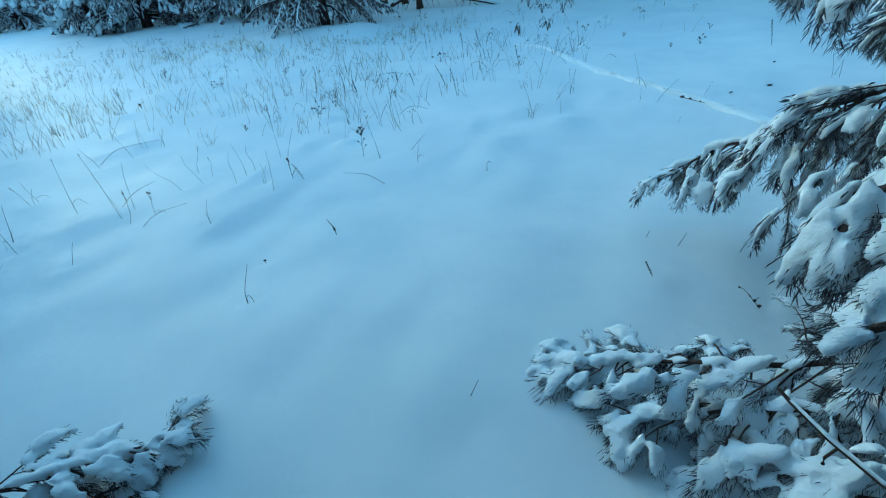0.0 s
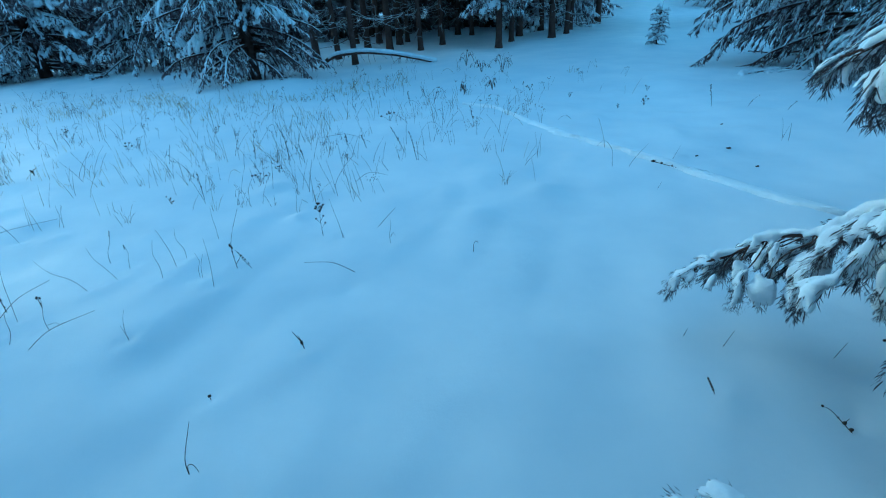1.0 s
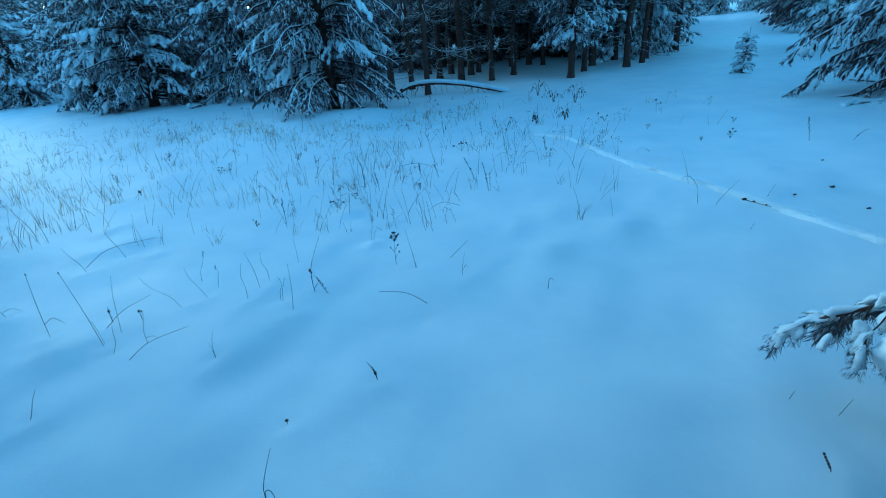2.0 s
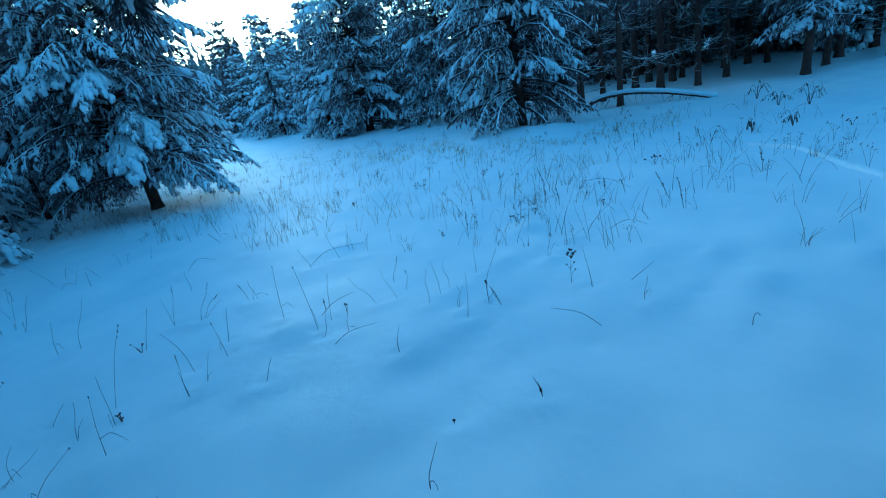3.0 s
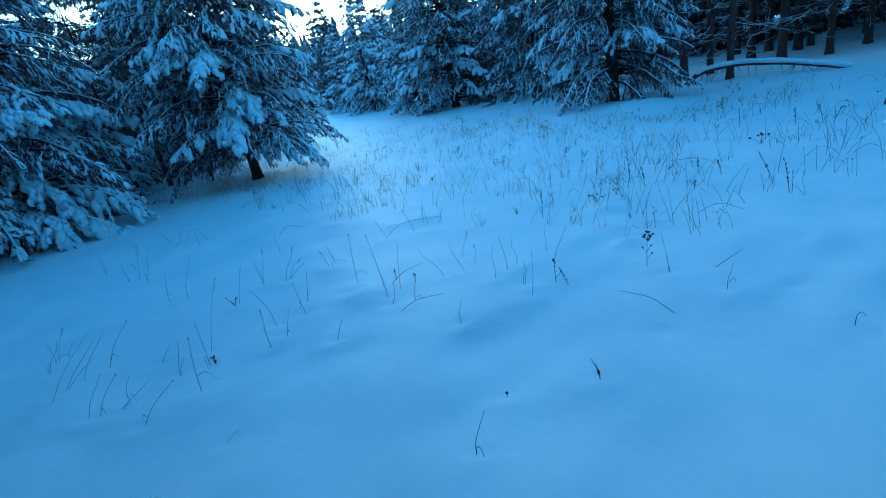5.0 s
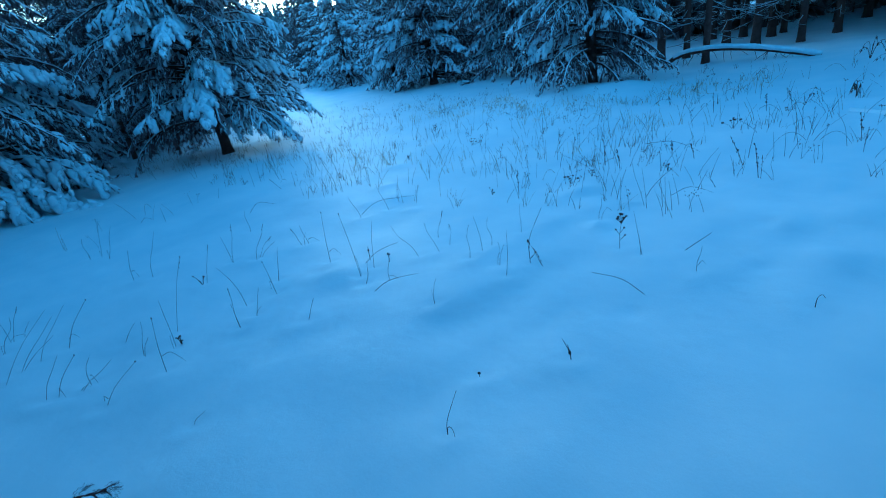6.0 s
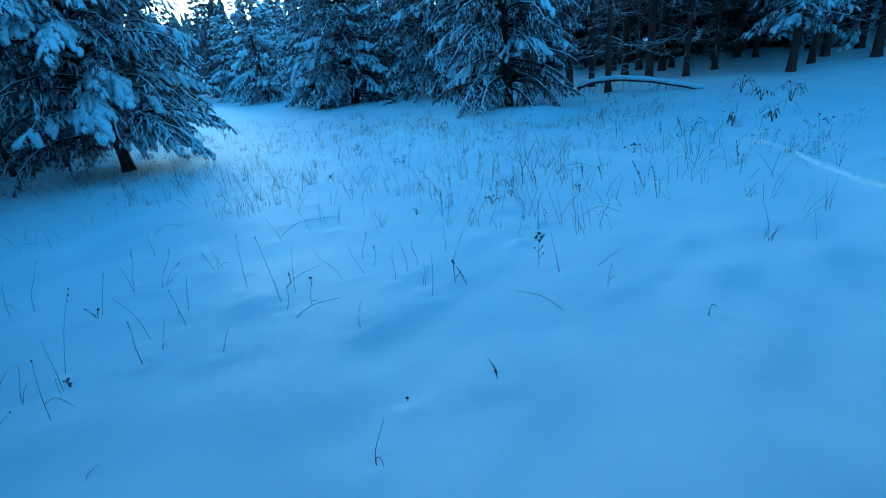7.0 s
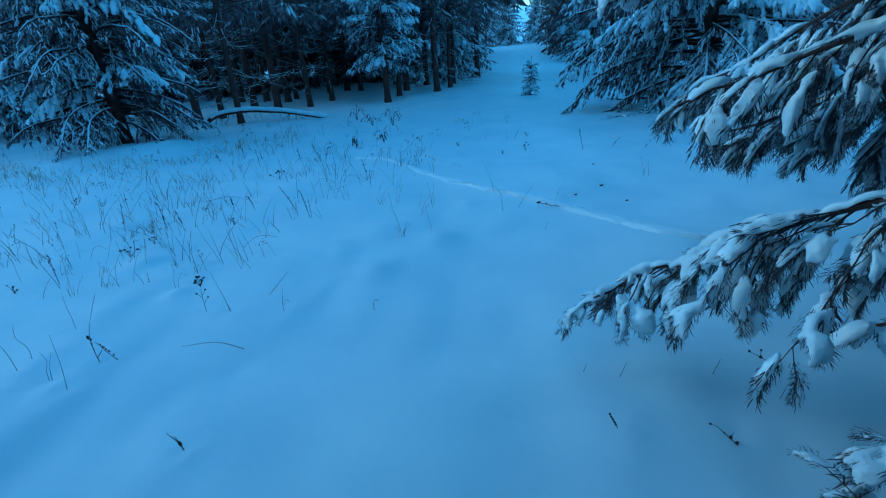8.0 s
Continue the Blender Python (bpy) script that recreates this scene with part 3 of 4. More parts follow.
# ---- the large pines round the clearing ----
pine("broad snow-laden pine with boughs drooping to the snow", -3.5, 12.18, 9.5, 2.2, 11, low=0.65, trunk=0.13, size=0.13, fine=3.9, droop=44, load=0.68, gap_az=162, gap_top=1.45, gap_half=22, whorl=0.23, arms=8)
pine("wide snowy pine with long sagging boughs and bare trunk foot", -10.36, 6.89, 9.0, 2.5, 12, taper=0.5, low=0.75, trunk=0.115, size=0.148, fine=5.4, droop=74, rise_low=10, load=0.98, gap_az=150, gap_top=1.15, gap_half=42, whorl=0.23, arms=8)
pine("slender dense pine frosted with snow", -11.05, 16.77, 10.0, 2.35, 13, taper=0.5, low=0.4, trunk=0.15, size=0.175, fine=5.8, droop=32, whorl=0.24, arms=8, gap_az=150, gap_top=0.9, load=0.78)
pine("pine heavy with snow at the edge of the clearing", -12.3, 2.7, 9.0, 3.4, 14, taper=0.6, low=0.45, trunk=0.15, size=0.17, fine=5.2, whorl=0.26, droop=66, rise_low=6, load=1.15)
pine("dark pine under snow behind the broad one", -7.6, 17.2, 10.0, 2.6, 15, taper=0.5, low=0.5, trunk=0.12, size=0.2, fine=4.4, load=0.75)
pine("large pine whose lowest boughs lie on the snow", 8.4, 9.0, 9.0, 3.3, 19, low=0.45, trunk=0.15, size=0.14, fine=2.6, load=1.0, whorl=0.24, droop=46)
pine("pine with snowy lower boughs before the dark wood", 2.93, 15.85, 10.0, 1.3, 18, low=1.25, trunk=0.1, size=0.18, fine=3.2, arms=6)
FAR_SPOTS = [(-19.0, 20.4, 5.6, 0), (-16.6, 22.4, 4.8, 140), (-23.6, 22.8, 4.4, 70), (-27.5, 22.0, 5.0, 200), (-21.2, 24.2, 4.8, 310), (6.3, 21.6, 7.0, 30), (8.2, 25.5, 7.5, 250), (18.0, 27.0, 7.0, 100), (23.5, 50.0, 5.2, 10), (26.8, 50.5, 4.6, 80), (25.0, 54.0, 4.2, 190), (29.5, 49.5, 6.0, 230), (21.2, 51.0, 6.4, 300), (-16.2, 8.0, 6.3, 50), (-16.0, 4.6, 5.6, 120), (-18.4, 8.9, 6.2, 20), (-15.9, 1.6, 5.6, 270)]
far = pine("frosted young pine at the far side of the clearing", *FAR_SPOTS[0][:2], 6.2, 2.0, 17, taper=0.85, low=0.3, trunk=0.09, size=0.21, fine=9.0, lod="mid", arms=7, whorl=0.27, group="pines at the far side of the clearing", two_sided=True)
for x, y, h, turn in FAR_SPOTS[1:]:
    s = h / 5.6
    copy_thing(far, pose(x, y, ground_z(x, y) - 0.02, 0, 0, turn) @ Matrix.Scale(s, 4))


# ---- the wood: tall dark stems with dead lower twigs ----
def forest_pine(seed, height, r, crown_low, reach, fine=4.4, twigs=2):
    rng = np.random.default_rng(seed)
    tree = tagged(new("forest_pine"), "tall dark pine stem with dead snow-lined twigs", "tree", "stems of the pine wood")
    wood = Soup()
    axis = trunk_mesh(wood, rng, height, r, rng.uniform(0, 0.02), rng.uniform(0, 6), 8)
    put("trunk", wood, BARK, tree)
    leaf = Foliage(rng)
    z = 0.7
    while z < crown_low + 0.6:
        for _ in range(twigs):
            az, ln, tip = rng.uniform(0, 2 * math.pi), rng.uniform(0.5, 1.5), rng.uniform(0.1, 0.75)
            s = np.linspace(0, 1, 4)
            p = axis(z) + np.stack([s * ln * math.sin(az), s * ln * math.cos(az), -tip * ln * s + 0.25 * ln * s**2 + rng.normal(0, 0.015, 4)], 1)
            tube(leaf.wood, p, 0.011 * (1 - 0.7 * s), 3)
            tube(leaf.snow, p, 0.009 * (1 - 0.4 * s), 3, 0.8, 0.01)
            for t in (1, 2):
                w = p[t] + np.array([rng.normal(0, 0.15), rng.normal(0, 0.15), -0.06])
                tube(leaf.wood, [p[t], w], [0.005, 0.003], 3)
                tube(leaf.snow, [p[t], w], [0.006, 0.005], 3, 0.8, 0.006)
        z += rng.uniform(0.18, 0.34)
    z = crown_low
    while z < height - 0.3:
        for i in range(6 if z < fine else 11):
            leaf.limb(axis(z), rng.uniform(0, 360), 1.25 * reach * (1 - z / height) ** 0.6 * rng.uniform(0.7, 1.2) + 0.2, 12 + rng.normal(0, 8), 34, 0.02, 0.66 if z < fine else 0.9, "spray" if z < fine else "dense", rng.uniform(0.12, 0.4), bare=0.2)
        z += rng.uniform(0.7, 0.95) * (1.0 if z < fine else 1.3)
    leaf.finish()
    crown(tree, leaf, "thin lines of snow along the twigs")
    return tree


kinds = [forest_pine(31, 11.0, 0.11, 2.9, 2.0, 6.5), forest_pine(32, 10.0, 0.085, 2.6, 1.8, 6.5), forest_pine(33, 12.0, 0.13, 3.2, 2.2, 3.0, 2), forest_pine(34, 9.0, 0.07, 2.4, 1.6, 2.0, 2)]
young = forest_pine(35, 5.4, 0.06, 1.7, 1.5, 9.0)
young.matrix_basis = pose(-17.6, 6.4, -0.02)
STEMS = [(-2.6, 15.6), (-1.33, 14.2), (8.7, 22.5), (-21.2, 8.3), (-1.98, 15.85), (-1.2, 18.4), (-0.06, 18.8), (0.24, 19.6), (1.55, 20.8), (2.35, 21.3), (2.85, 20.8), (3.62, 17.1), (5.06, 17.3), (6.57, 19.9), (-15.0, 8.7), (-15.3, 8.1), (-21.1, 9.6), (-22.7, 9.6), (-21.0, 10.3), (-0.8, 19.6), (0.55, 16.6), (1.35, 17.6), (-0.45, 16.9), (4.3, 18.9), (5.9, 18.3), (-13.6, 7.4), (-14.3, 6.6), (-13.9, 5.6), (-14.6, 9.6)]
rng = np.random.default_rng(77)
spots = [(x, y, 1.0) for x, y in STEMS]
tries = 0
while len(spots) < 98 and tries < 6000:
    tries += 1
    x, y = rng.uniform(-9, 14), rng.uniform(18.5, 40)
    if len(spots) > 74:
        x, y = rng.uniform(-36, -15), rng.uniform(1.5, 15)
        if y > 4 + (-15 - x) * 0.9:
            continue
    if len(spots) > 92:
        x, y = rng.uniform(10, 26), rng.uniform(6, 34)
    if x > 3 and abs(math.degrees(math.atan2(x, y)) - 25.5) < 5.6:
        continue
    if y > 14 and x < -6 - (y - 18) * 0.3 and x > -15:
        continue
    if min(math.hypot(x - p, y - q) for p, q, _ in spots) < 1.1:
        continue
    spots.append((x, y, rng.uniform(0.85, 1.15)))
for i, (x, y, s) in enumerate(spots):
    m = pose(x, y, ground_z(x, y) - 0.02, 0, 0, rng.uniform(0, 360)) @ Matrix.Scale(s * (0.45 if x < -13 and i < 4 else 1.0), 4)
    if i < 4:
        kinds[i].matrix_basis = m
    elif x < -13:
        copy_thing(young, m)
    else:
        copy_thing(kinds[int(rng.integers(0, 2)) + (2 if i > len(STEMS) and y > 23 else 0)], m)

# pines added unseen behind the walker to shade the clearing, and pines far off
close = pine("broad snowy pine at the near edge of the clearing", 4.9, -1.9, 10.5, 2.5, 42, low=0.6, trunk=0.12, size=0.27, lod="dense", fine=1.0, arms=9, whorl=0.4, load=0.5, group="pines round the clearing")
back = pine("plain snowy pine closing the clearing", -6.0, -7.5, 10.5, 2.5, 41, low=0.6, trunk=0.12, size=0.42, lod="dense", fine=9, arms=8, whorl=0.62, load=0.6, group="pines round the clearing", spray_to=0.0)
NEARBY = [(16.0, 43.0), (22.5, 36.0), (27.0, 44.0), (33.0, 86.0), (37.0, 84.0), (44.0, 80.0), (48.0, 78.0), (25.0, 41.5), (14.6, 40.5), (2.9, -2.3), (6.3, 0.2), (5.8, -0.9), (9.2, 1.2), (6.6, -3.6), (-6.6, -3.4), (-9.4, -2.6), (-4.6, -3.2), (-12.2, -2.4)]
# this ring stays out of view and only blocks sky light from behind
wood = np.random.default_rng(55)
while len(NEARBY) < 40:
    a, r = math.radians(wood.uniform(102, 258)), wood.uniform(5.8, 15.0)
    x, y = r * math.sin(a), r * math.cos(a)
    if min(math.hypot(x - p[0], y - p[1]) for p in NEARBY + [(2.5, 0.5), (-2.9, -0.4), (4.9, -1.9)]) > 1.8:
        NEARBY.append((x, y))
DISTANT = [(-28.0, 27.0), (-31.5, 24.0), (-33.0, 31.0), (-25.5, 29.5), (-21.0, 28.5), (-16.0, 26.0), (-36.0, 27.0), (-29.0, 34.0), (-38.0, 34.0), (-24.0, 38.0), (17.0, 46.0), (30.0, 50.0), (19.0, 55.0)]
while len(DISTANT) < 46:
    a, r = math.radians(wood.uniform(-68, -24)), wood.uniform(33, 52)
    DISTANT.append((r * math.sin(a), r * math.cos(a)))
for spots_, lo, hi in ((NEARBY, 0.9, 1.25), (DISTANT, 0.55, 0.8)):
    for x, y in spots_:
        copy_thing(close if math.hypot(x, y) < 7.6 else back, pose(x, y, ground_z(x, y) - 0.02, 0, 0, rng.uniform(0, 360)) @ Matrix.Scale(rng.uniform(lo, hi), 4))

thicket = pine("dim bushy pine deep in the wood", -4.5, 25.0, 6.5, 1.7, 43, low=0.5, trunk=0.07, size=0.8, lod="dense", fine=9, arms=6, whorl=0.72, load=0.35, group="bushy pines in the wood")
for x, y in [(-5.5, 26.0), (-1.8, 27.0), (2.2, 28.5), (6.6, 29.0), (-9.0, 26.5), (-3.6, 30.0), (0.2, 31.0), (4.0, 32.0), (-24.5, 11.5), (-25.5, 8.5), (-24.0, 6.0), (-26.5, 14.0), (-22.0, 3.0), (-20.2, 13.0), (-19.5, 3.8), (8.8, 3.2), (-3.0, 23.6), (0.5, 24.4), (3.2, 25.2), (5.6, 24.2), (-6.0, 22.8), (11.5, 6.0), (14.0, 11.0), (13.5, 17.0), (20.5, 28.0), (15.2, 42.0), (24.6, 38.6), (16.2, 44.0), (-13.6, 17.6), (-14.5, 20.0), (-15.6, 0.8), (20.6, 34.4), (13.2, 37.0), (21.6, 36.2)]:
    s = rng.uniform(0.8, 1.25)
    copy_thing(far if x < -13 else thicket, pose(x, y, ground_z(x, y) - 0.02, 0, 0, rng.uniform(0, 360)) @ Matrix.Scale(s * (0.85 if x < -13 else 1.0), 4))


# the wooded slope beyond
def far_woods():
    rng = np.random.default_rng(88)
    soup, ring = Soup(), 9
    for _ in range(1500):
        az, r = math.radians(rng.uniform(-180, 180)), rng.uniform(56, 140)
        if 20 < math.degrees(az) < 30:
            continue
        x, y = r * math.sin(az), r * math.cos(az)
        h, w = rng.uniform(6, 9.5), rng.uniform(1.3, 2.0)
        z0 = ground_z(x, y) - 0.3
        for t in np.linspace(0.04, 0.86, 6):
            a = np.linspace(0, 2 * math.pi, 2 * ring, endpoint=False) + rng.uniform(0, 6)
            reach = w * (1 - t) ** 0.8 * np.where(np.arange(2 * ring) % 2, 1.0, 0.5) * rng.uniform(0.75, 1.2, 2 * ring) + 0.05
            rim = np.stack([x + reach * np.cos(a), y + reach * np.sin(a), z0 + h * t + rng.normal(0, 0.12, 2 * ring)], 1)
            i = np.arange(2 * ring)
            soup.add(np.vstack([rim, [(x, y, z0 + h * min(1.0, t + 0.3))]]), np.stack([i, (i + 1) % (2 * ring), np.full(2 * ring, 2 * ring)], 1))
    tagged(put("far_woods", soup, FROST, smooth=False), "distant pine woods frosted with snow on a slope", "woods", kind="stuff")


far_woods()


# ---- the fallen, bent stem ----
def bent_stem():
    rng = np.random.default_rng(51)
    thing = tagged(new("bent_pine"), "thin fallen pine trunk bowed over the snow, snow along its top", "fallen tree")
    s = np.linspace(0, 1, 22)
    p = np.stack([np.interp(s, [0, 0.05, 0.17, 0.38, 0.65, 0.85, 1], [-2.32, -2.17, -1.8, -1.1, -0.28, 0.34, 0.82]), 14.1 - 0.5 * s, np.interp(s, [0, 0.05, 0.17, 0.38, 0.65, 0.85, 1], [-0.06, 0.16, 0.3, 0.34, 0.24, 0.1, -0.02])], 1)
    for _ in range(2):
        p[1:-1] = 0.25 * p[:-2] + 0.5 * p[1:-1] + 0.25 * p[2:]
    w, t, sn = Soup(), Soup(), Soup()
    tube(w, p, 0.055 - 0.02 * s, 8)
    put("stem", w, BARK, thing)
    tube(sn, p[2:], 0.07 * np.ones(20) * rng.uniform(0.9, 1.15, 20), 8, 0.75, 0.05)
    put("snow", sn, LOAD, thing, "ridge of snow lying along the stem")
    for i in range(26):
        j = rng.integers(3, 20)
        d = np.array([rng.normal(0, 0.12), rng.normal(0, 0.1), -min(p[j][2] * 0.95, rng.uniform(0.12, 0.5))])
        tube(t, [p[j], p[j] + d * 0.5 + rng.normal(0, 0.02, 3), p[j] + d], [0.007, 0.005, 0.003], 3)
    put("twigs", t, BARK, thing)


bent_stem()

# the sapling in the lane
pine("small young pine sapling dusted with snow", 6.89, 13.8, 1.15, 0.15, 61, low=0.14, trunk=0.014, size=0.075, fine=3, arms=6, whorl=0.085, droop=30, load=1.9, two_sided=True)


# ---- the near pine, whose limbs reach into the picture ----
def near_limb(tree, points, seed, thick, size, load=1.0, bare=0.2, spread=0.3, step=None, floor=0.03, voxel=0.007, hang=0.5, fat=1.0, lumps=0.7):
    rng = np.random.default_rng(seed)
    leaf = Foliage(rng, hang, fat)
    pts = np.array(points, float)
    n = 14
    t = np.linspace(0, len(pts) - 1, n)
    p = np.stack([np.interp(t, range(len(pts)), pts[:, c]) for c in range(3)], 1)
    ker = np.array([0.25, 0.5, 0.25])
    for _ in range(3):
        p[1:-1] = ker[0] * p[:-2] + ker[1] * p[1:-1] + ker[2] * p[2:]
    p[1:-1] += rng.normal(0, 0.012, (n - 2, 3))
    leaf.crooked(p, thick, size, load, bare, spread, step or size * 0.8, floor, lumps)
    leaf.finish()
    ob = put("limb", leaf.wood, BARK, tree)
    put("needles", leaf.needles, NEEDLE_NEAR, ob, smooth=False, kind="stuff")
    snow = put("snow", leaf.snow, LOAD, ob, "thick soft pads of snow on the shoots", kind="stuff")
    r = snow.modifiers.new("merge", "REMESH")
    r.mode, r.voxel_size, r.use_smooth_shade = "VOXEL", voxel, True
    q = snow.modifiers.new("soften", "SMOOTH")
    q.factor, q.iterations = 0.5, 3
    return ob


def near_pine(label, x, y, height, r, seed, crown_low=3.5, reach=2.9, load=0.8):
    rng = np.random.default_rng(seed)
    tree = tagged(new("pine_tree"), label, "tree")
    wood = Soup()
    axis = trunk_mesh(wood, rng, height, r, 0, 0, 12)
    put("trunk", wood, BARK, tree)
    leaf = Foliage(rng)
    # crown mostly out of view, thickened to shade the limbs and snow below
    z = crown_low
    while z < height - 0.3:
        for i in range(22 if z < 3.6 else 14):
            az = rng.uniform(0, 360)
            out = min(reach, z - 0.1) * (1 - (z - crown_low) / height) ** 0.7 * rng.uniform(0.8, 1.1)
            # the boughs over the clearing are short
            if math.hypot(x + out * math.sin(math.radians(az)), y + out * math.cos(math.radians(az)) - 0.7) < 2.2 and z < 4.6:
                out *= 0.4
            leaf.limb(axis(z), az, out, 16 + rng.normal(0, 6), 18, 0.02, 0.55 if z < 3.0 else 0.6, "spray" if z < 3.0 else "dense", load * rng.uniform(0.75, 1.25), bare=0.12)
        z += 0.3 if z < 3.6 else 0.5
    leaf.finish()
    crown(tree, leaf)
    tree.matrix_basis = pose(x, y, ground_z(x, y) - 0.02)
    return tree


def bough(tree, spot, start, points, seed, **spec):
    """A limb of a near pine, from its trunk at a height through places in the clearing."""
    near_limb(tree, [(0, 0, start)] + [(px - spot[0], py - spot[1], pz) for px, py, pz in points], seed=seed, **spec)


R1 = (2.5, 0.5)
# hardly any snow in this crown, so less light scatters down through it
near_one = near_pine("near pine with low limbs bowed under thick snow", *R1, 11.0, 0.13, 71, crown_low=2.15, reach=3.0, load=0.12)
bough(near_one, R1, 1.7, [(2.1, 0.95, 1.45), (1.65, 1.63, 1.13), (1.65, 1.8, 1.02), (1.58, 2.06, 0.84), (1.45, 2.3, 0.6), (1.24, 2.52, 0.36)], 710, thick=0.018, size=0.125, spread=0.3, bare=0.3, step=0.042, load=0.9, hang=0.45, lumps=0.8)
bough(near_one, R1, 1.2, [(2.0, 0.7, 0.85), (1.45, 0.95, 0.5), (0.98, 1.2, 0.27), (0.62, 1.33, 0.14), (0.46, 1.39, 0.09)], 711, thick=0.014, size=0.11, spread=0.27, bare=0.26, step=0.032, hang=0.05, load=0.95, lumps=1.0)
bough(near_one, R1, 1.1, [(1.9, 0.7, 0.75), (1.35, 0.92, 0.36), (0.9, 1.06, 0.18), (0.66, 1.1, 0.1)], 712, thick=0.011, size=0.11, spread=0.22, bare=0.4, step=0.04, hang=0.1, load=0.95, lumps=0.7)
bough(near_one, R1, 2.3, [(2.4, 1.3, 2.0), (2.22, 2.1, 1.62), (1.83, 2.74, 1.26)], 713, thick=0.02, size=0.15, spread=0.36, bare=0.3, step=0.042, load=0.78, hang=0.65, lumps=0.8)
bough(near_one, R1, 1.9, [(2.6, 1.4, 1.6), (2.58, 2.2, 1.36), (2.34, 2.85, 1.06)], 714, thick=0.02, size=0.15, spread=0.36, bare=0.3, step=0.042, load=0.78, hang=0.65, lumps=0.8)
bough(near_one, R1, 2.1, [(1.6, 0.6, 1.95), (1.1, 0.74, 1.62), (0.85, 0.67, 1.46), (0.71, 0.55, 1.385), (0.585, 0.46, 1.3)], 715, thick=0.012, size=0.055, spread=0.045, bare=0.62, step=0.018, voxel=0.004, hang=0.35, load=0.8, lumps=0.3)
bough(near_one, R1, 2.5, [(2.9, 1.6, 2.2), (3.1, 2.9, 1.7), (3.0, 3.9, 1.1)], 716, thick=0.02, size=0.16, spread=0.34, bare=0.3, step=0.05, load=0.78, hang=0.65, lumps=0.8)
bough(near_one, R1, 2.8, [(2.2, 1.7, 2.5), (1.9, 2.6, 2.15), (1.62, 3.1, 1.9)], 717, thick=0.02, size=0.16, spread=0.22, bare=0.45, step=0.058, load=0.9, hang=0.6)
bough(near_one, R1, 1.45, [(2.2, 0.85, 1.25), (1.85, 1.2, 0.98), (1.55, 1.5, 0.75)], 718, thick=0.014, size=0.13, spread=0.26, bare=0.35, step=0.058, load=0.95)
bough(near_one, R1, 1.0, [(2.2, 0.8, 0.75), (1.8, 1.15, 0.52), (1.45, 1.33, 0.42)], 719, thick=0.012, size=0.12, spread=0.26, bare=0.35, step=0.058, load=0.95, hang=0.2)
bough(near_one, R1, 1.95, [(1.6, 0.45, 1.85), (1.0, 0.52, 1.5), (0.78, 0.5, 1.38), (0.66, 0.42, 1.32), (0.565, 0.36, 1.27)], 720, thick=0.012, size=0.055, spread=0.045, bare=0.62, step=0.018, voxel=0.004, hang=0.35, load=0.8, lumps=0.3)
bough(near_one, R1, 1.05, [(1.9, 0.55, 0.75), (1.35, 0.68, 0.45), (1.11, 0.74, 0.36), (0.95, 0.83, 0.25)], 721, thick=0.011, size=0.11, spread=0.16, bare=0.45, step=0.052, hang=0.2, load=1.0)
bough(near_one, R1, 0.8, [(1.8, 0.6, 0.4), (1.2, 0.76, 0.17), (0.95, 0.84, 0.09), (0.83, 0.88, 0.05)], 722, thick=0.01, size=0.12, spread=0.1, bare=0.7, step=0.052, hang=0.1, load=1.0)
# a bare twig before the low limb
twig = Soup()
shift = np.array([R1[0], R1[1], ground_z(*R1) - 0.02])
tube(twig, np.array([(1.45, 0.52, 0.62), (1.2, 0.6, 0.49), (1.11, 0.65, 0.455), (1.05, 0.76, 0.47), (1.0, 0.86, 0.495), (0.975, 0.885, 0.52)]) - shift, [0.008, 0.0075, 0.007, 0.0065, 0.006, 0.004], 6)
tube(twig, np.array([(1.06, 0.74, 0.467), (1.03, 0.73, 0.44), (1.03, 0.725, 0.42)]) - shift, [0.004, 0.004, 0.005], 5)
twig_ob = put("bare_twig", twig, BARK, near_one)
rime = Soup()
tube(rime, np.array([(1.45, 0.52, 0.626), (1.2, 0.6, 0.496), (1.11, 0.65, 0.461), (1.05, 0.76, 0.476), (1.0, 0.86, 0.5)]) - shift, [0.006, 0.007, 0.0055, 0.006, 0.004], 6)
put("snow_line", rime, LOAD, twig_ob, "thin line of snow along the twig")
R2 = (-2.9, -0.4)
near_two = near_pine("near pine reaching over the clearing with snowy limbs", *R2, 8.0, 0.12, 72)
bough(near_two, R2, 1.2, [(-2.3, 0.1, 0.8), (-1.62, 0.55, 0.42), (-1.3, 0.83, 0.26), (-1.06, 1.06, 0.16)], 720, thick=0.012, size=0.095, spread=0.24, bare=0.38, step=0.036, hang=0.05, load=0.95, lumps=0.9)
bough(near_two, R2, 0.9, [(-2.2, 0.0, 0.55), (-1.5, 0.55, 0.2), (-1.14, 0.88, 0.1)], 721, thick=0.01, size=0.095, spread=0.22, bare=0.42, step=0.04, hang=0.1, load=0.95, lumps=0.35)
bough(near_two, R2, 3.3, [(-2.2, 0.4, 3.2), (-1.45, 1.0, 2.85), (-1.12, 1.2, 2.45), (-1.09, 1.235, 2.2), (-1.105, 1.245, 2.06)], 722, thick=0.008, size=0.11, spread=0.004, bare=0.96, step=0.09, hang=1.2, load=0.75, voxel=0.004, lumps=0.1)
bough(near_two, R2, 3.4, [(-2.1, 0.5, 3.2), (-1.35, 1.1, 2.85), (-1.07, 1.26, 2.45), (-1.05, 1.29, 2.2), (-1.065, 1.315, 2.06)], 723, thick=0.008, size=0.115, spread=0.008, bare=0.93, step=0.05, hang=1.2, load=0.5, voxel=0.004, lumps=0.1)
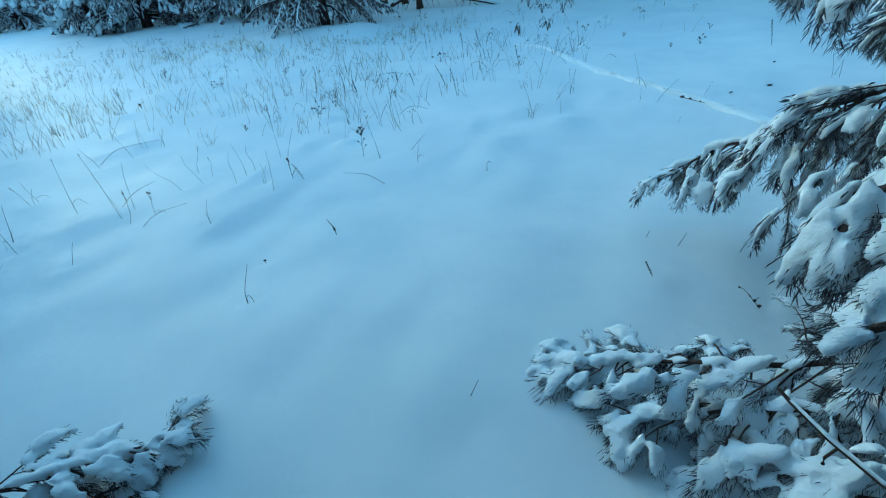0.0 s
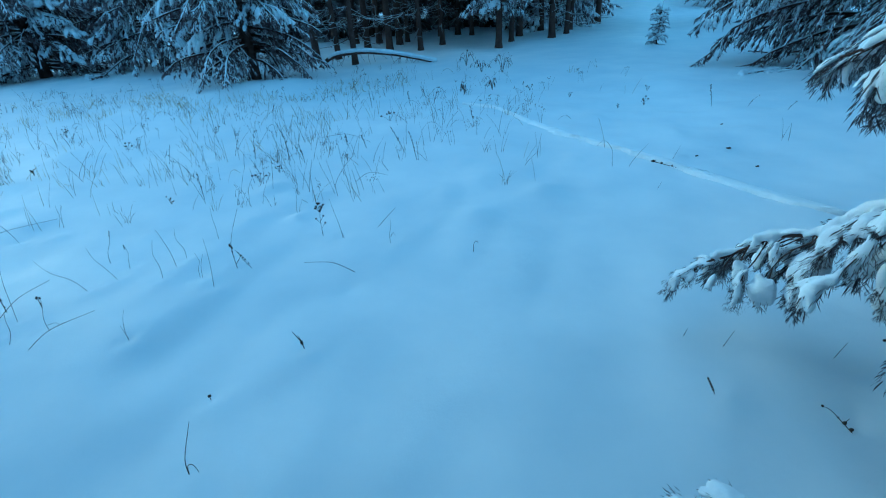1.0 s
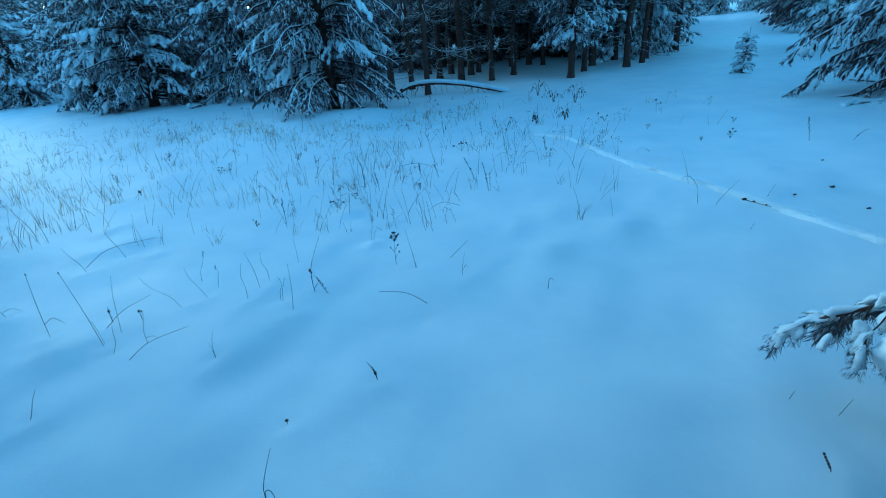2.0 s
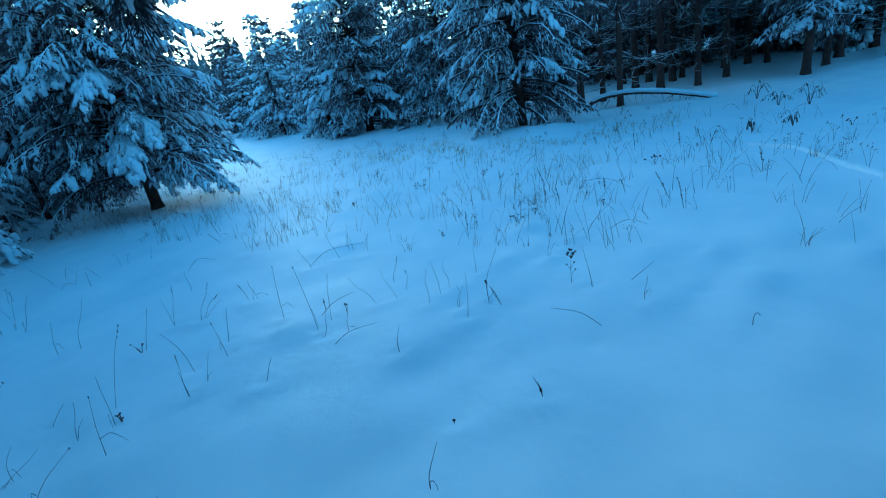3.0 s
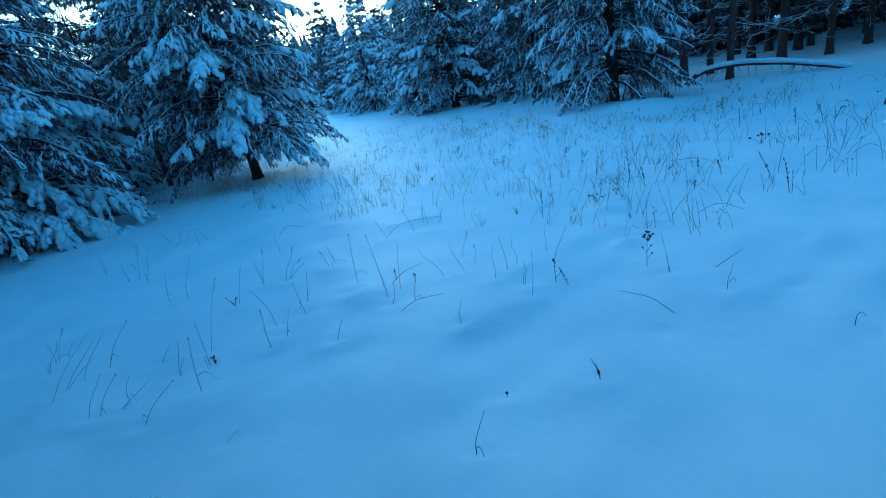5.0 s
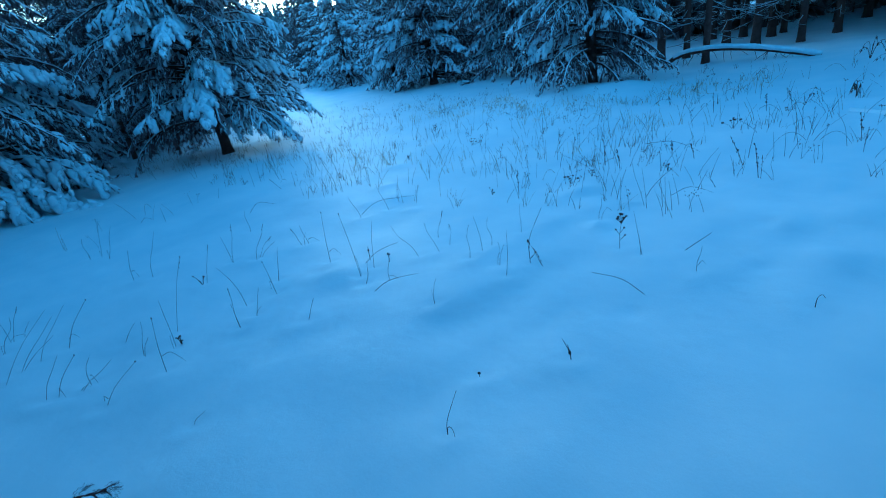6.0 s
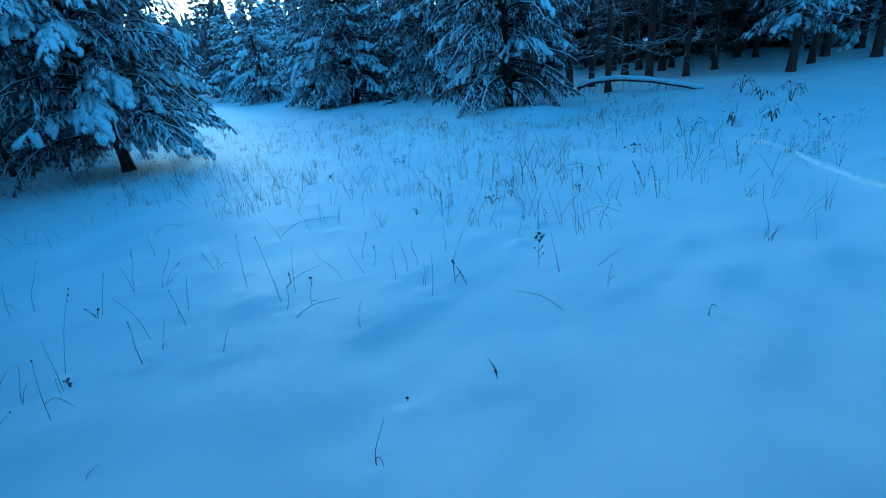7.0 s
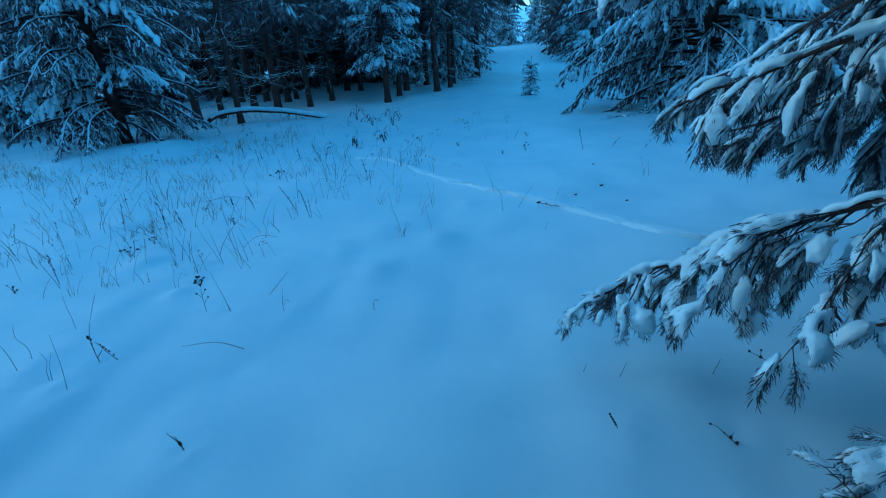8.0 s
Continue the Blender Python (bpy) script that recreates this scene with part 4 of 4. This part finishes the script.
bough(near_two, R2, 3.5, [(-2.1, 0.4, 3.3), (-1.4, 1.0, 2.9), (-1.16, 1.12, 2.5), (-1.15, 1.15, 2.35), (-1.16, 1.17, 2.2)], 724, thick=0.008, size=0.11, spread=0.008, bare=0.93, step=0.06, hang=1.2, load=0.6, voxel=0.004, lumps=0.1)
bough(near_two, R2, 0.9, [(-2.6, 0.3, 0.55), (-2.27, 0.8, 0.33), (-2.15, 0.97, 0.29)], 725, thick=0.007, size=0.06, spread=0.07, bare=0.72, voxel=0.004, lumps=0.1, load=0.3)


# ---- grass and weeds ----
def blade(soup, x, y, h, lx, ly, r, bend=0.0, sides=3, n=4):
    s = np.linspace(0, 1, n)
    z0 = ground_z(x, y) - 0.03
    p = np.stack([x + lx * s**1.3, y + ly * s**1.3, z0 + (h + 0.03) * (s - bend * s**3)], 1)
    tube(soup, p, r * (1 - 0.6 * s), sides)


def patchy(x, y):
    """How thick the grass stands: thickest in a band across the clearing, in patches."""
    d = 0.6 * math.exp(-(((y - 8.2) / 3.4) ** 2)) * (1.0 if x < 0.3 else math.exp(-(((x - 0.3) / 1.9) ** 2)) * 0.7)
    d *= 0.18 + 0.82 * (noise.noise((x * 0.9, y * 0.9, 3.0)) > 0.02)
    d *= 1.0 if y > 6.5 else 1.7
    return max(d, 0.13 if x < -1.2 else 0.012)


grass, seeds, rng = Soup(), Soup(), np.random.default_rng(91)
OCTA = octa()


def bowed(soup, x, y, length, turn, r):
    """A long blade that rises and bows over to the snow."""
    s = np.linspace(0, 1, 7)
    tip = rng.uniform(-0.02, 0.1)
    z = ground_z(x, y) - 0.02 + length * 0.9 * (s * 1.5 - (1.5 - tip) * s**2.2)
    p = np.stack([x + length * s * math.sin(turn), y + length * s * math.cos(turn), z], 1)
    tube(soup, p, r * (1 - 0.5 * s), 3)


for _ in range(4600):
    x, y = rng.uniform(-13, 5), rng.uniform(2.4, 13.0)
    if rng.random() > patchy(x, y) or (x < -8 and y < 5) or (y < 4.6 and x > -6.6):
        continue
    thick = 0.0018 + 0.0001 * y
    kind = rng.random()
    if kind < 0.3:
        for _ in range(int(rng.integers(3, 9))):
            a, sp = rng.uniform(0, 6.28), rng.uniform(0.0, 0.1)
            blade(grass, x + rng.normal(0, 0.03), y + rng.normal(0, 0.03), rng.uniform(0.05, 0.2), sp * math.sin(a) + 0.02, sp * math.cos(a), thick * rng.uniform(0.7, 1.0), rng.uniform(0, 0.35))
    elif kind < 0.72:
        for _ in range(int(rng.integers(1, 4))):
            h = rng.uniform(0.14, 0.36) * (1.0 if y < 7 else 0.75)
            blade(grass, x + rng.normal(0, 0.07), y + rng.normal(0, 0.07), h, rng.normal(0.02, 0.09), rng.normal(0.02, 0.07), thick * rng.uniform(0.7, 1.1), rng.uniform(0, 0.15))
    elif kind < 0.82:
        bowed(grass, x, y, rng.uniform(0.15, 0.38), rng.uniform(0, 6.28), thick * 0.9)
    else:
        for _ in range(int(rng.integers(1, 4))):
            h, lx, ly = rng.uniform(0.07, 0.24), rng.normal(0, 0.04), rng.normal(0, 0.04)
            bx, by = x + rng.normal(0, 0.05), y + rng.normal(0, 0.05)
            blade(seeds, bx, by, h, lx, ly, thick * 0.8)
            for _ in range(int(rng.integers(3, 8))):
                q = np.array([bx + lx, by + ly, ground_z(bx, by) + h]) + rng.normal(0, 0.016, 3) * (1, 1, 0.8)
                seeds.add(OCTA[0] * rng.uniform(0.4, 1.0) * (0.0035 + 0.0006 * y) + q, OCTA[1])
# long single stems in the middle of the clearing
for _ in range(120):
    x, y = rng.uniform(-7.5, 0.8), rng.uniform(4.6, 8.0)
    if noise.noise((x * 0.6, y * 0.6, 11.0)) < -0.1:
        continue
    for _ in range(int(rng.integers(1, 4))):
        blade(grass, x + rng.normal(0, 0.08), y + rng.normal(0, 0.08), rng.uniform(0.18, 0.38), rng.normal(0.0, 0.11), rng.normal(0.02, 0.08), rng.uniform(0.0018, 0.0028), rng.uniform(0, 0.12))
# thicker pale grass before the broad pine, in patches
pale = Soup()
for _ in range(330):
    x, y = rng.normal(-3.4, 2.2), rng.normal(10.4, 0.55)
    if noise.noise((x * 0.8, y * 0.8, 21.0)) < 0.0:
        continue
    for _ in range(6):
        blade(pale, x + rng.normal(0, 0.06), y + rng.normal(0, 0.05), rng.uniform(0.05, 0.22), rng.normal(0, 0.06), rng.normal(0, 0.06), 0.0034, rng.uniform(0, 0.3))
for _ in range(170):
    x, y = rng.uniform(-7.5, -0.5), rng.uniform(5.5, 10.0)
    if noise.noise((x * 0.7, y * 0.7, 33.0)) < 0.1:
        continue
    for _ in range(5):
        blade(pale, x + rng.normal(0, 0.06), y + rng.normal(0, 0.06), rng.uniform(0.06, 0.24), rng.normal(0, 0.05), rng.normal(0, 0.05), 0.0026, rng.uniform(0, 0.25))
tagged(put("pale_grass", pale, PALE), "thin patches of pale yellow winter grass before the pines", "grass", kind="stuff")
tagged(put("dry_grass", grass, STRAW), "sparse dry straw-coloured grass poking through the snow", "grass", kind="stuff")
tagged(put("seeding_weeds", seeds, STEM), "small dead weeds with dark seed heads in the snow", "weeds", kind="stuff")

BEAD = ico(1)


def bead(soup, p, r, stretch=(1, 1, 1)):
    v, f = BEAD
    soup.add(v * r * np.array(stretch) + np.array(p), f)


def stem_line(points, r, sides=5):
    s = Soup()
    pts = np.array(points, float)
    n = max(6, 3 * len(pts))
    t = np.linspace(0, len(pts) - 1, n)
    p = np.stack([np.interp(t, range(len(pts)), pts[:, c]) for c in range(3)], 1)
    for _ in range(2):
        p[1:-1] = 0.25 * p[:-2] + 0.5 * p[1:-1] + 0.25 * p[2:]
    tube(s, p, np.linspace(r, r * 0.45, n), sides)
    return s


def plant(name, label, x, y, stems, heads=(), r=0.0024, turn=0.0, group=""):
    """A dead plant: each stem is a line of points, each head a bead (place, radius, stretch)."""
    thing = tagged(new(name), label, "weed", group)
    for points in stems:
        put("stem", stem_line(points, r), STEM, thing)
    for p, size, stretch in heads:
        s = Soup()
        bead(s, p, size, stretch)
        put("seed_head", s, STEM, thing, smooth=False)
    thing.matrix_basis = pose(x, y, ground_z(x, y) + 0.004, 0, 0, turn)
    return thing


STALK = "dead stalks in the snow"
rng = np.random.default_rng(23)
for x, y, h, lx, ly in WEEDS:
    j1, j2 = rng.normal(0, 0.012, 2), rng.normal(0, 0.012, 2)
    stems = [[(0, 0, -0.05), (lx * 0.3 + j1[0], ly * 0.3 + j1[1], h * 0.33), (lx * 0.66 + j2[0], ly * 0.66 + j2[1], h * 0.66), (lx, ly, h)]]
    heads, label = [], "thin dead brown stalk standing in the snow"
    kind = rng.random()
    if kind < 0.35:
        dx, dy, q = rng.normal(0, 0.06), rng.normal(0, 0.06), rng.uniform(0.35, 0.8)
        stems.append([(0.012, 0, -0.04), (lx * 0.3 + dx * 0.4, ly * 0.3 + dy * 0.4, h * q * 0.5), (lx * 0.6 + dx, ly * 0.6 + dy, h * q)])
        label = "two thin dead stalks rising from one foot in the snow"
    elif kind < 0.6:
        q = rng.uniform(0.1, 0.3)
        dx, dy = rng.normal(0, 0.03), rng.normal(0, 0.03)
        stems.append([(lx * q, ly * q, h * q), (lx * q + dx, ly * q + dy, h * q + 0.015), (lx * q + 1.8 * dx, ly * q + 1.8 * dy, 0.0)])
        label = "thin dead stalk with a curled dry leaf at its foot"
    if rng.random() < 0.3:
        heads = [((lx * t, ly * t, h * t), rng.uniform(0.0025, 0.004), (1, 1, 2.2)) for t in (0.86, 0.93, 1.0)]
    plant("weed_stalk", label, x, y, stems, heads, r=rng.uniform(0.0013, 0.0019), group=STALK)
for x, y, h, lx, ly in KINKED:
    a, k = rng.uniform(0, 6.28), rng.uniform(0.2, 0.35)
    ex, ey = 0.05 * math.cos(a), 0.05 * math.sin(a) + 0.03
    plant("snapped_stalk", "thin dead stalk with a snapped side blade bent to the snow", x, y,
          [[(0, 0, -0.05), (lx * 0.4, ly * 0.4, h * 0.5), (lx, ly, h)], [(lx * k, ly * k, h * k), (lx * k + ex * 0.8, ly * k + ey * 0.8, h * k + 0.02), (lx * k + ex * 1.5, ly * k + ey * 1.5, h * k * 0.2)]],
          [((lx, ly, h), 0.004, (1, 1, 2))], r=0.0018, group=STALK)

# an umbel with round seed heads
rng = np.random.default_rng(5)
rays, heads = [[(0, 0, -0.05), (0.0, 0.0, 0.12), (0.012, 0, 0.2)]], []
for i in range(9):
    a, d = i * 0.7, rng.uniform(0.015, 0.04)
    tip = (0.012 + d * math.cos(a), d * math.sin(a), rng.uniform(0.225, 0.265))
    rays.append([(0.012, 0, 0.195), tip])
    heads.append((tip, rng.uniform(0.007, 0.0105), (1.2, 1, 0.8)))
    heads.append(((tip[0] * 0.8, tip[1] + 0.008, tip[2] - 0.012), rng.uniform(0.004, 0.007), (1, 1.3, 1)))
for z, d in ((0.1, 0.035), (0.14, -0.03), (0.16, 0.03)):
    rays.append([(0.004, 0, z - 0.04), (d, 0.01, z)])
    heads.append(((d, 0.01, z), 0.008, (1, 1, 1)))
plant("umbel_weed", "dead branching weed with clustered dark seed heads", -0.9, 3.99, rays, heads, r=0.002)

# a tall weed with a withered knot half way and a leaning side shoot
plant("withered_weed", "tall dead weed with a withered knot and side shoot", -1.46, 3.61,
      [[(0, 0, -0.05), (-0.005, 0, 0.18), (0.1, 0.05, 0.42)], [(0.0, 0, 0.02), (0.05, 0, 0.08), (0.02, 0, 0.13)], [(0.1, -0.01, -0.02), (0.05, 0.0, 0.06), (0.03, 0.01, 0.11)]],
      [((-0.004, 0, 0.17), 0.01, (0.8, 0.8, 1.7)), ((0.004, 0.004, 0.15), 0.008, (0.9, 0.8, 1.5)), ((0.0, 0.0, 0.12), 0.007, (0.8, 0.8, 1.8)), ((0.0, 0.0, 0.08), 0.005, (0.8, 0.8, 2.0)), ((0.05, 0, 0.085), 0.008, (1.2, 0.8, 1)), ((0.07, 0, 0.05), 0.0065, (1, 1, 1.4)), ((0.06, 0, 0.068), 0.006, (1, 1, 1)), ((0.035, 0.01, 0.1), 0.006, (1, 1, 1)), ((0.088, -0.004, 0.02), 0.005, (1, 1, 1.6))])
plant("bud_sprig", "short dark sprig with a bud in bare snow", -0.83, 2.64, [[(0.01, 0, -0.04), (0, 0, 0.05), (-0.03, -0.01, 0.13)], [(0.005, 0, 0.03), (-0.012, 0.005, 0.09)]], [((0.0, 0, 0.045), 0.011, (0.8, 0.8, 1.4))], r=0.003)
plant("looped_stalk", "thin stalk with its foot curled into a loop", -1.17, 1.94, [[(0, 0, -0.03), (0.0, 0.01, 0.06), (0.06, 0.05, 0.23)], [(0, 0, -0.03), (0.008, 0, 0.04), (0.03, 0, 0.05), (0.042, 0, 0.02), (0.04, 0, -0.02)]], r=0.0022)
plant("snow_speck", "tip of a buried seed head just showing", -1.23, 2.36, [[(0, 0, -0.04), (0, 0, 0.012)]], [((0, 0, 0.012), 0.009, (1.2, 1, 0.8))])
plant("curled_stalk", "short stalk curled over like a hook", 0.23, 3.49, [[(0, 0, -0.04), (0.0, 0, 0.05), (0.02, 0, 0.075), (0.035, 0, 0.05)]], r=0.0022)
plant("leaning_stalk", "straw leaning low over the snow", -0.47, 4.03, [[(0, 0, -0.02), (0.16, 0.02, 0.13)]], r=0.0022)
for x, y, pts in ((-2.41, 2.83, [(0, 0, -0.02), (0.1, 0.11, 0.07), (0.26, 0.29, 0.05)]), (-3.72, 4.16, [(0, 0, -0.02), (0.15, 0.16, 0.12), (0.44, 0.47, 0.07)]), (-0.59, 3.39, [(0, 0, -0.02), (-0.14, -0.03, 0.11), (-0.32, -0.06, 0.14)]), (-5.47, 3.94, [(0, 0, -0.02), (0.08, 0.13, 0.12), (0.18, 0.3, 0.02)]), (-0.76, 5.15, [(0, 0, -0.02), (0.18, 0.03, 0.11), (0.45, 0.07, -0.01)]), (-1.18, 6.31, [(0, 0, 0.16), (0.3, 0.06, 0.18), (0.6, 0.12, 0.0)]), (-2.8, 3.17, [(0, 0, -0.02), (0.1, 0.11, 0.09), (0.23, 0.25, 0.12)])):
    plant("bowed_straw", "long straw bowed down towards the snow", x, y, [pts], r=0.0022, group="bowed straws")


def spike(x, y, h, lean, turn, seed, beads=7):
    rng = np.random.default_rng(seed)
    top = (lean * h, 0, h)
    hs = []
    for i in range(beads):
        t = rng.uniform(0.3, 1.0)
        hs.append(((top[0] * t + rng.normal(0, 0.006), rng.normal(0, 0.006), h * t), rng.uniform(0.0035, 0.0062), (1, 1, 1.7)))
    return plant("seed_spike", "dark knobbly seed spike of a dead weed", x, y, [[(0, 0, -0.05), (top[0] * 0.5, 0, h * 0.5), top]], hs, 0.003, turn, "seed spikes in the snow")


SPIKES = [(-0.68, 8.48, 0.28, -0.08), (-0.05, 8.27, 0.24, -0.12), (0.24, 8.39, 0.26, -0.3), (0.32, 8.42, 0.2, 0.4), (0.37, 8.83, 0.12, -0.1), (-0.19, 5.93, 0.3, -0.5), (-0.07, 5.64, 0.32, -0.2), (-0.9, 6.39, 0.17, -0.12), (-2.19, 5.04, 0.28, 0.04), (-1.56, 6.1, 0.3, -0.08), (-1.36, 5.94, 0.22, -0.15), (0.76, 6.85, 0.26, -0.2), (-0.66, 6.27, 0.16, -0.35), (-2.8, 3.28, 0.12, 0.1), (-2.58, 3.28, 0.09, 0.1), (4.09, 6.82, 0.3, -0.3), (4.5, 6.7, 0.12, 1.2), (4.75, 6.3, 0.1, 1.3), (5.6, 5.32, 0.2, 0.05), (5.68, 5.25, 0.24, -0.06), (5.78, 5.12, 0.12, 0.2), (5.85, 5.03, 0.14, -0.2)]
for i, (x, y, h, lean) in enumerate(SPIKES):
    spike(x, y, h, lean, 0, 300 + i, 15 if h > 0.15 else 4)
spray = spike(-2.0, 6.2, 0.3, 0.2, 0, 340, 9)
rng = np.random.default_rng(17)
for i in range(90):
    y = rng.uniform(4.6, 11.5)
    x = rng.uniform(-8.5, 1.8)
    if noise.noise((x * 0.5, y * 0.5, 8.0)) < -0.15:
        continue
    copy_thing(spray, pose(x, y, ground_z(x, y) + 0.004, 0, rng.normal(0, 14), rng.uniform(0, 360)) @ Matrix.Scale(rng.uniform(0.35, 0.8), 4))



def seed_clump(x, y, size, seed):
    """A low cluster of dark round heads on short stems."""
    rng = np.random.default_rng(seed)
    stems, heads = [], []
    for i in range(6):
        tip = (rng.normal(0, 0.45) * size, rng.normal(0, 0.3) * size, size * rng.uniform(0.5, 1.2))
        stems.append([(0, 0, -0.03), (tip[0] * 0.4, tip[1] * 0.4, tip[2] * 0.6), tip])
        heads.append((tip, size * rng.uniform(0.08, 0.14), (1.2, 1, 0.8)))
    return plant("seed_clump", "low clump of dark round seed heads on short stems", x, y, stems, heads, 0.002, 0, "seed clumps in the snow")


for i, (x, y, size) in enumerate([(-1.75, 5.44, 0.1), (-1.6, 5.68, 0.07), (-0.87, 5.91, 0.06), (-0.38, 7.45, 0.12), (-3.36, 1.86, 0.055), (-2.47, 4.97, 0.06), (-5.27, 8.07, 0.11), (-4.02, 2.44, 0.07), (-3.9, 7.1, 0.1), (-2.9, 7.6, 0.09), (-4.6, 6.3, 0.08), (3.41, 7.41, 0.1), (3.9, 8.3, 0.07), (2.97, 7.32, 0.05), (2.1, 9.0, 0.1), (2.5, 8.1, 0.06)]):
    seed_clump(x, y, size, 500 + i)


def withered_bush(x, y, size, seed):
    """A dead perennial: arching stems with curled hanging leaves."""
    rng = np.random.default_rng(seed)
    stems, leaves = [], []
    for i in range(7):
        a, l, h = rng.uniform(0, 6.28), rng.uniform(0.4, 1.0) * size, rng.uniform(0.5, 0.9) * size
        dx, dy = math.cos(a), math.sin(a)
        stems.append([(0, 0, -0.03), (dx * l * 0.3, dy * l * 0.3, h), (dx * l * 0.75, dy * l * 0.75, h * 0.85), (dx * l, dy * l, h * 0.4)])
        for t in rng.uniform(0.3, 1.0, 5):
            leaves.append(((dx * l * t, dy * l * t, h * (0.95 - 0.5 * t**3) - 0.02), rng.uniform(0.007, 0.014), (0.5, 0.5, 1.8)))
    return plant("withered_bush", "dark withered perennial with curled leaves above the snow", x, y, stems, leaves, 0.004, 0, "withered perennials")


for i, (x, y, size) in enumerate([(1.42, 12.3, 0.42), (2.0, 10.9, 0.42), (1.62, 11.3, 0.3), (1.49, 9.37, 0.3), (0.95, 9.2, 0.24)]):
    withered_bush(x, y, size, 400 + i)

# thin trailing twigs with small buds by the near pine
plant("beaded_sprig", "short leaning sprig beaded with tiny buds", 1.06, 2.0, [[(0.01, 0, -0.02), (0, 0.005, 0.03), (-0.035, 0.02, 0.09)]], [((-0.004 - 0.007 * i, 0.004 + 0.003 * i, 0.025 + 0.015 * i), 0.0055, (1, 1, 1.3)) for i in range(5)], r=0.002)
plant("budded_twig", "thin bent twig with small buds over the snow", 1.497, 1.757, [[(0.01, -0.015, -0.02), (-0.03, 0.045, 0.03), (-0.05, 0.08, 0.055), (-0.067, 0.104, 0.05)], [(-0.02, 0.03, 0.025), (0.0, 0.035, 0.04)]],
      [((-0.005, 0.008, 0.008), 0.008, (1.4, 1, 1)), ((-0.02, 0.03, 0.024), 0.008, (1.2, 1, 1.2)), ((-0.064, 0.1, 0.052), 0.006, (1, 1, 1)), ((-0.035, 0.05, 0.036), 0.005, (1, 1, 1))], r=0.002)
plant("budded_twig", "thin twig with dark buds leaning out of the snow", 2.1, 2.04, [[(0.01, -0.02, -0.02), (-0.04, 0.07, 0.03), (-0.08, 0.14, 0.05)], [(-0.02, 0.03, 0.015), (0.02, 0.04, 0.03)], [(-0.05, 0.09, 0.035), (-0.03, 0.11, 0.06)]],
      [((-0.012, 0.02, 0.012), 0.01, (1.3, 1, 1)), ((-0.05, 0.09, 0.036), 0.009, (1.2, 1, 1)), ((-0.078, 0.136, 0.05), 0.008, (1, 1, 1)), ((-0.03, 0.11, 0.06), 0.007, (1, 1, 1)), ((0.02, 0.04, 0.03), 0.008, (1, 1, 1))], r=0.0022)
for x, y, l in ((1.3, 2.3, 0.08), (1.15, 2.4, 0.04), (1.9, 1.9, 0.06), (1.75, 2.15, 0.09), (0.1, 1.25, 0.09), (2.45, 4.9, 0.14), (2.0, 4.3, 0.06), (4.6, 4.62, 0.12), (5.9, 4.95, 0.1), (3.2, 8.6, 0.12), (4.1, 9.6, 0.14), (2.6, 9.4, 0.12)):
    plant("lone_straw", "single short straw in smooth snow", x, y, [[(0, 0, -0.03), (l * 0.5, 0.0, l)]], r=0.0018, group="lone straws")
plant("fallen_sprig", "dark budded sprig lying on the snow", 2.3, 4.75, [[(-0.1, 0.08, 0.05), (0.0, 0.0, 0.03), (0.14, -0.08, 0.0)]], [((-0.08, 0.065, 0.05), 0.014, (1.6, 1, 1)), ((-0.02, 0.02, 0.04), 0.01, (1.4, 1, 1)), ((0.06, -0.035, 0.025), 0.008, (1, 1, 1))], r=0.004)
for x, y, r in ((3.24, 5.17, 0.022), (2.75, 4.95, 0.014), (3.15, 4.6, 0.016), (0.12, 4.62, 0.012), (3.7, 6.0, 0.014), (0.3, 4.1, 0.008)):
    plant("bark_flake", "dark scrap of bark lying on the snow", x, y, [[(-r, 0, 0.0), (r, r * 0.5, 0.006)]], [((0, 0, 0.004), r, (1.3, 0.8, 0.5)), ((r * 0.8, r * 0.4, 0.006), r * 0.6, (1, 1, 0.6))], r=0.003, group="bark scraps on the snow")
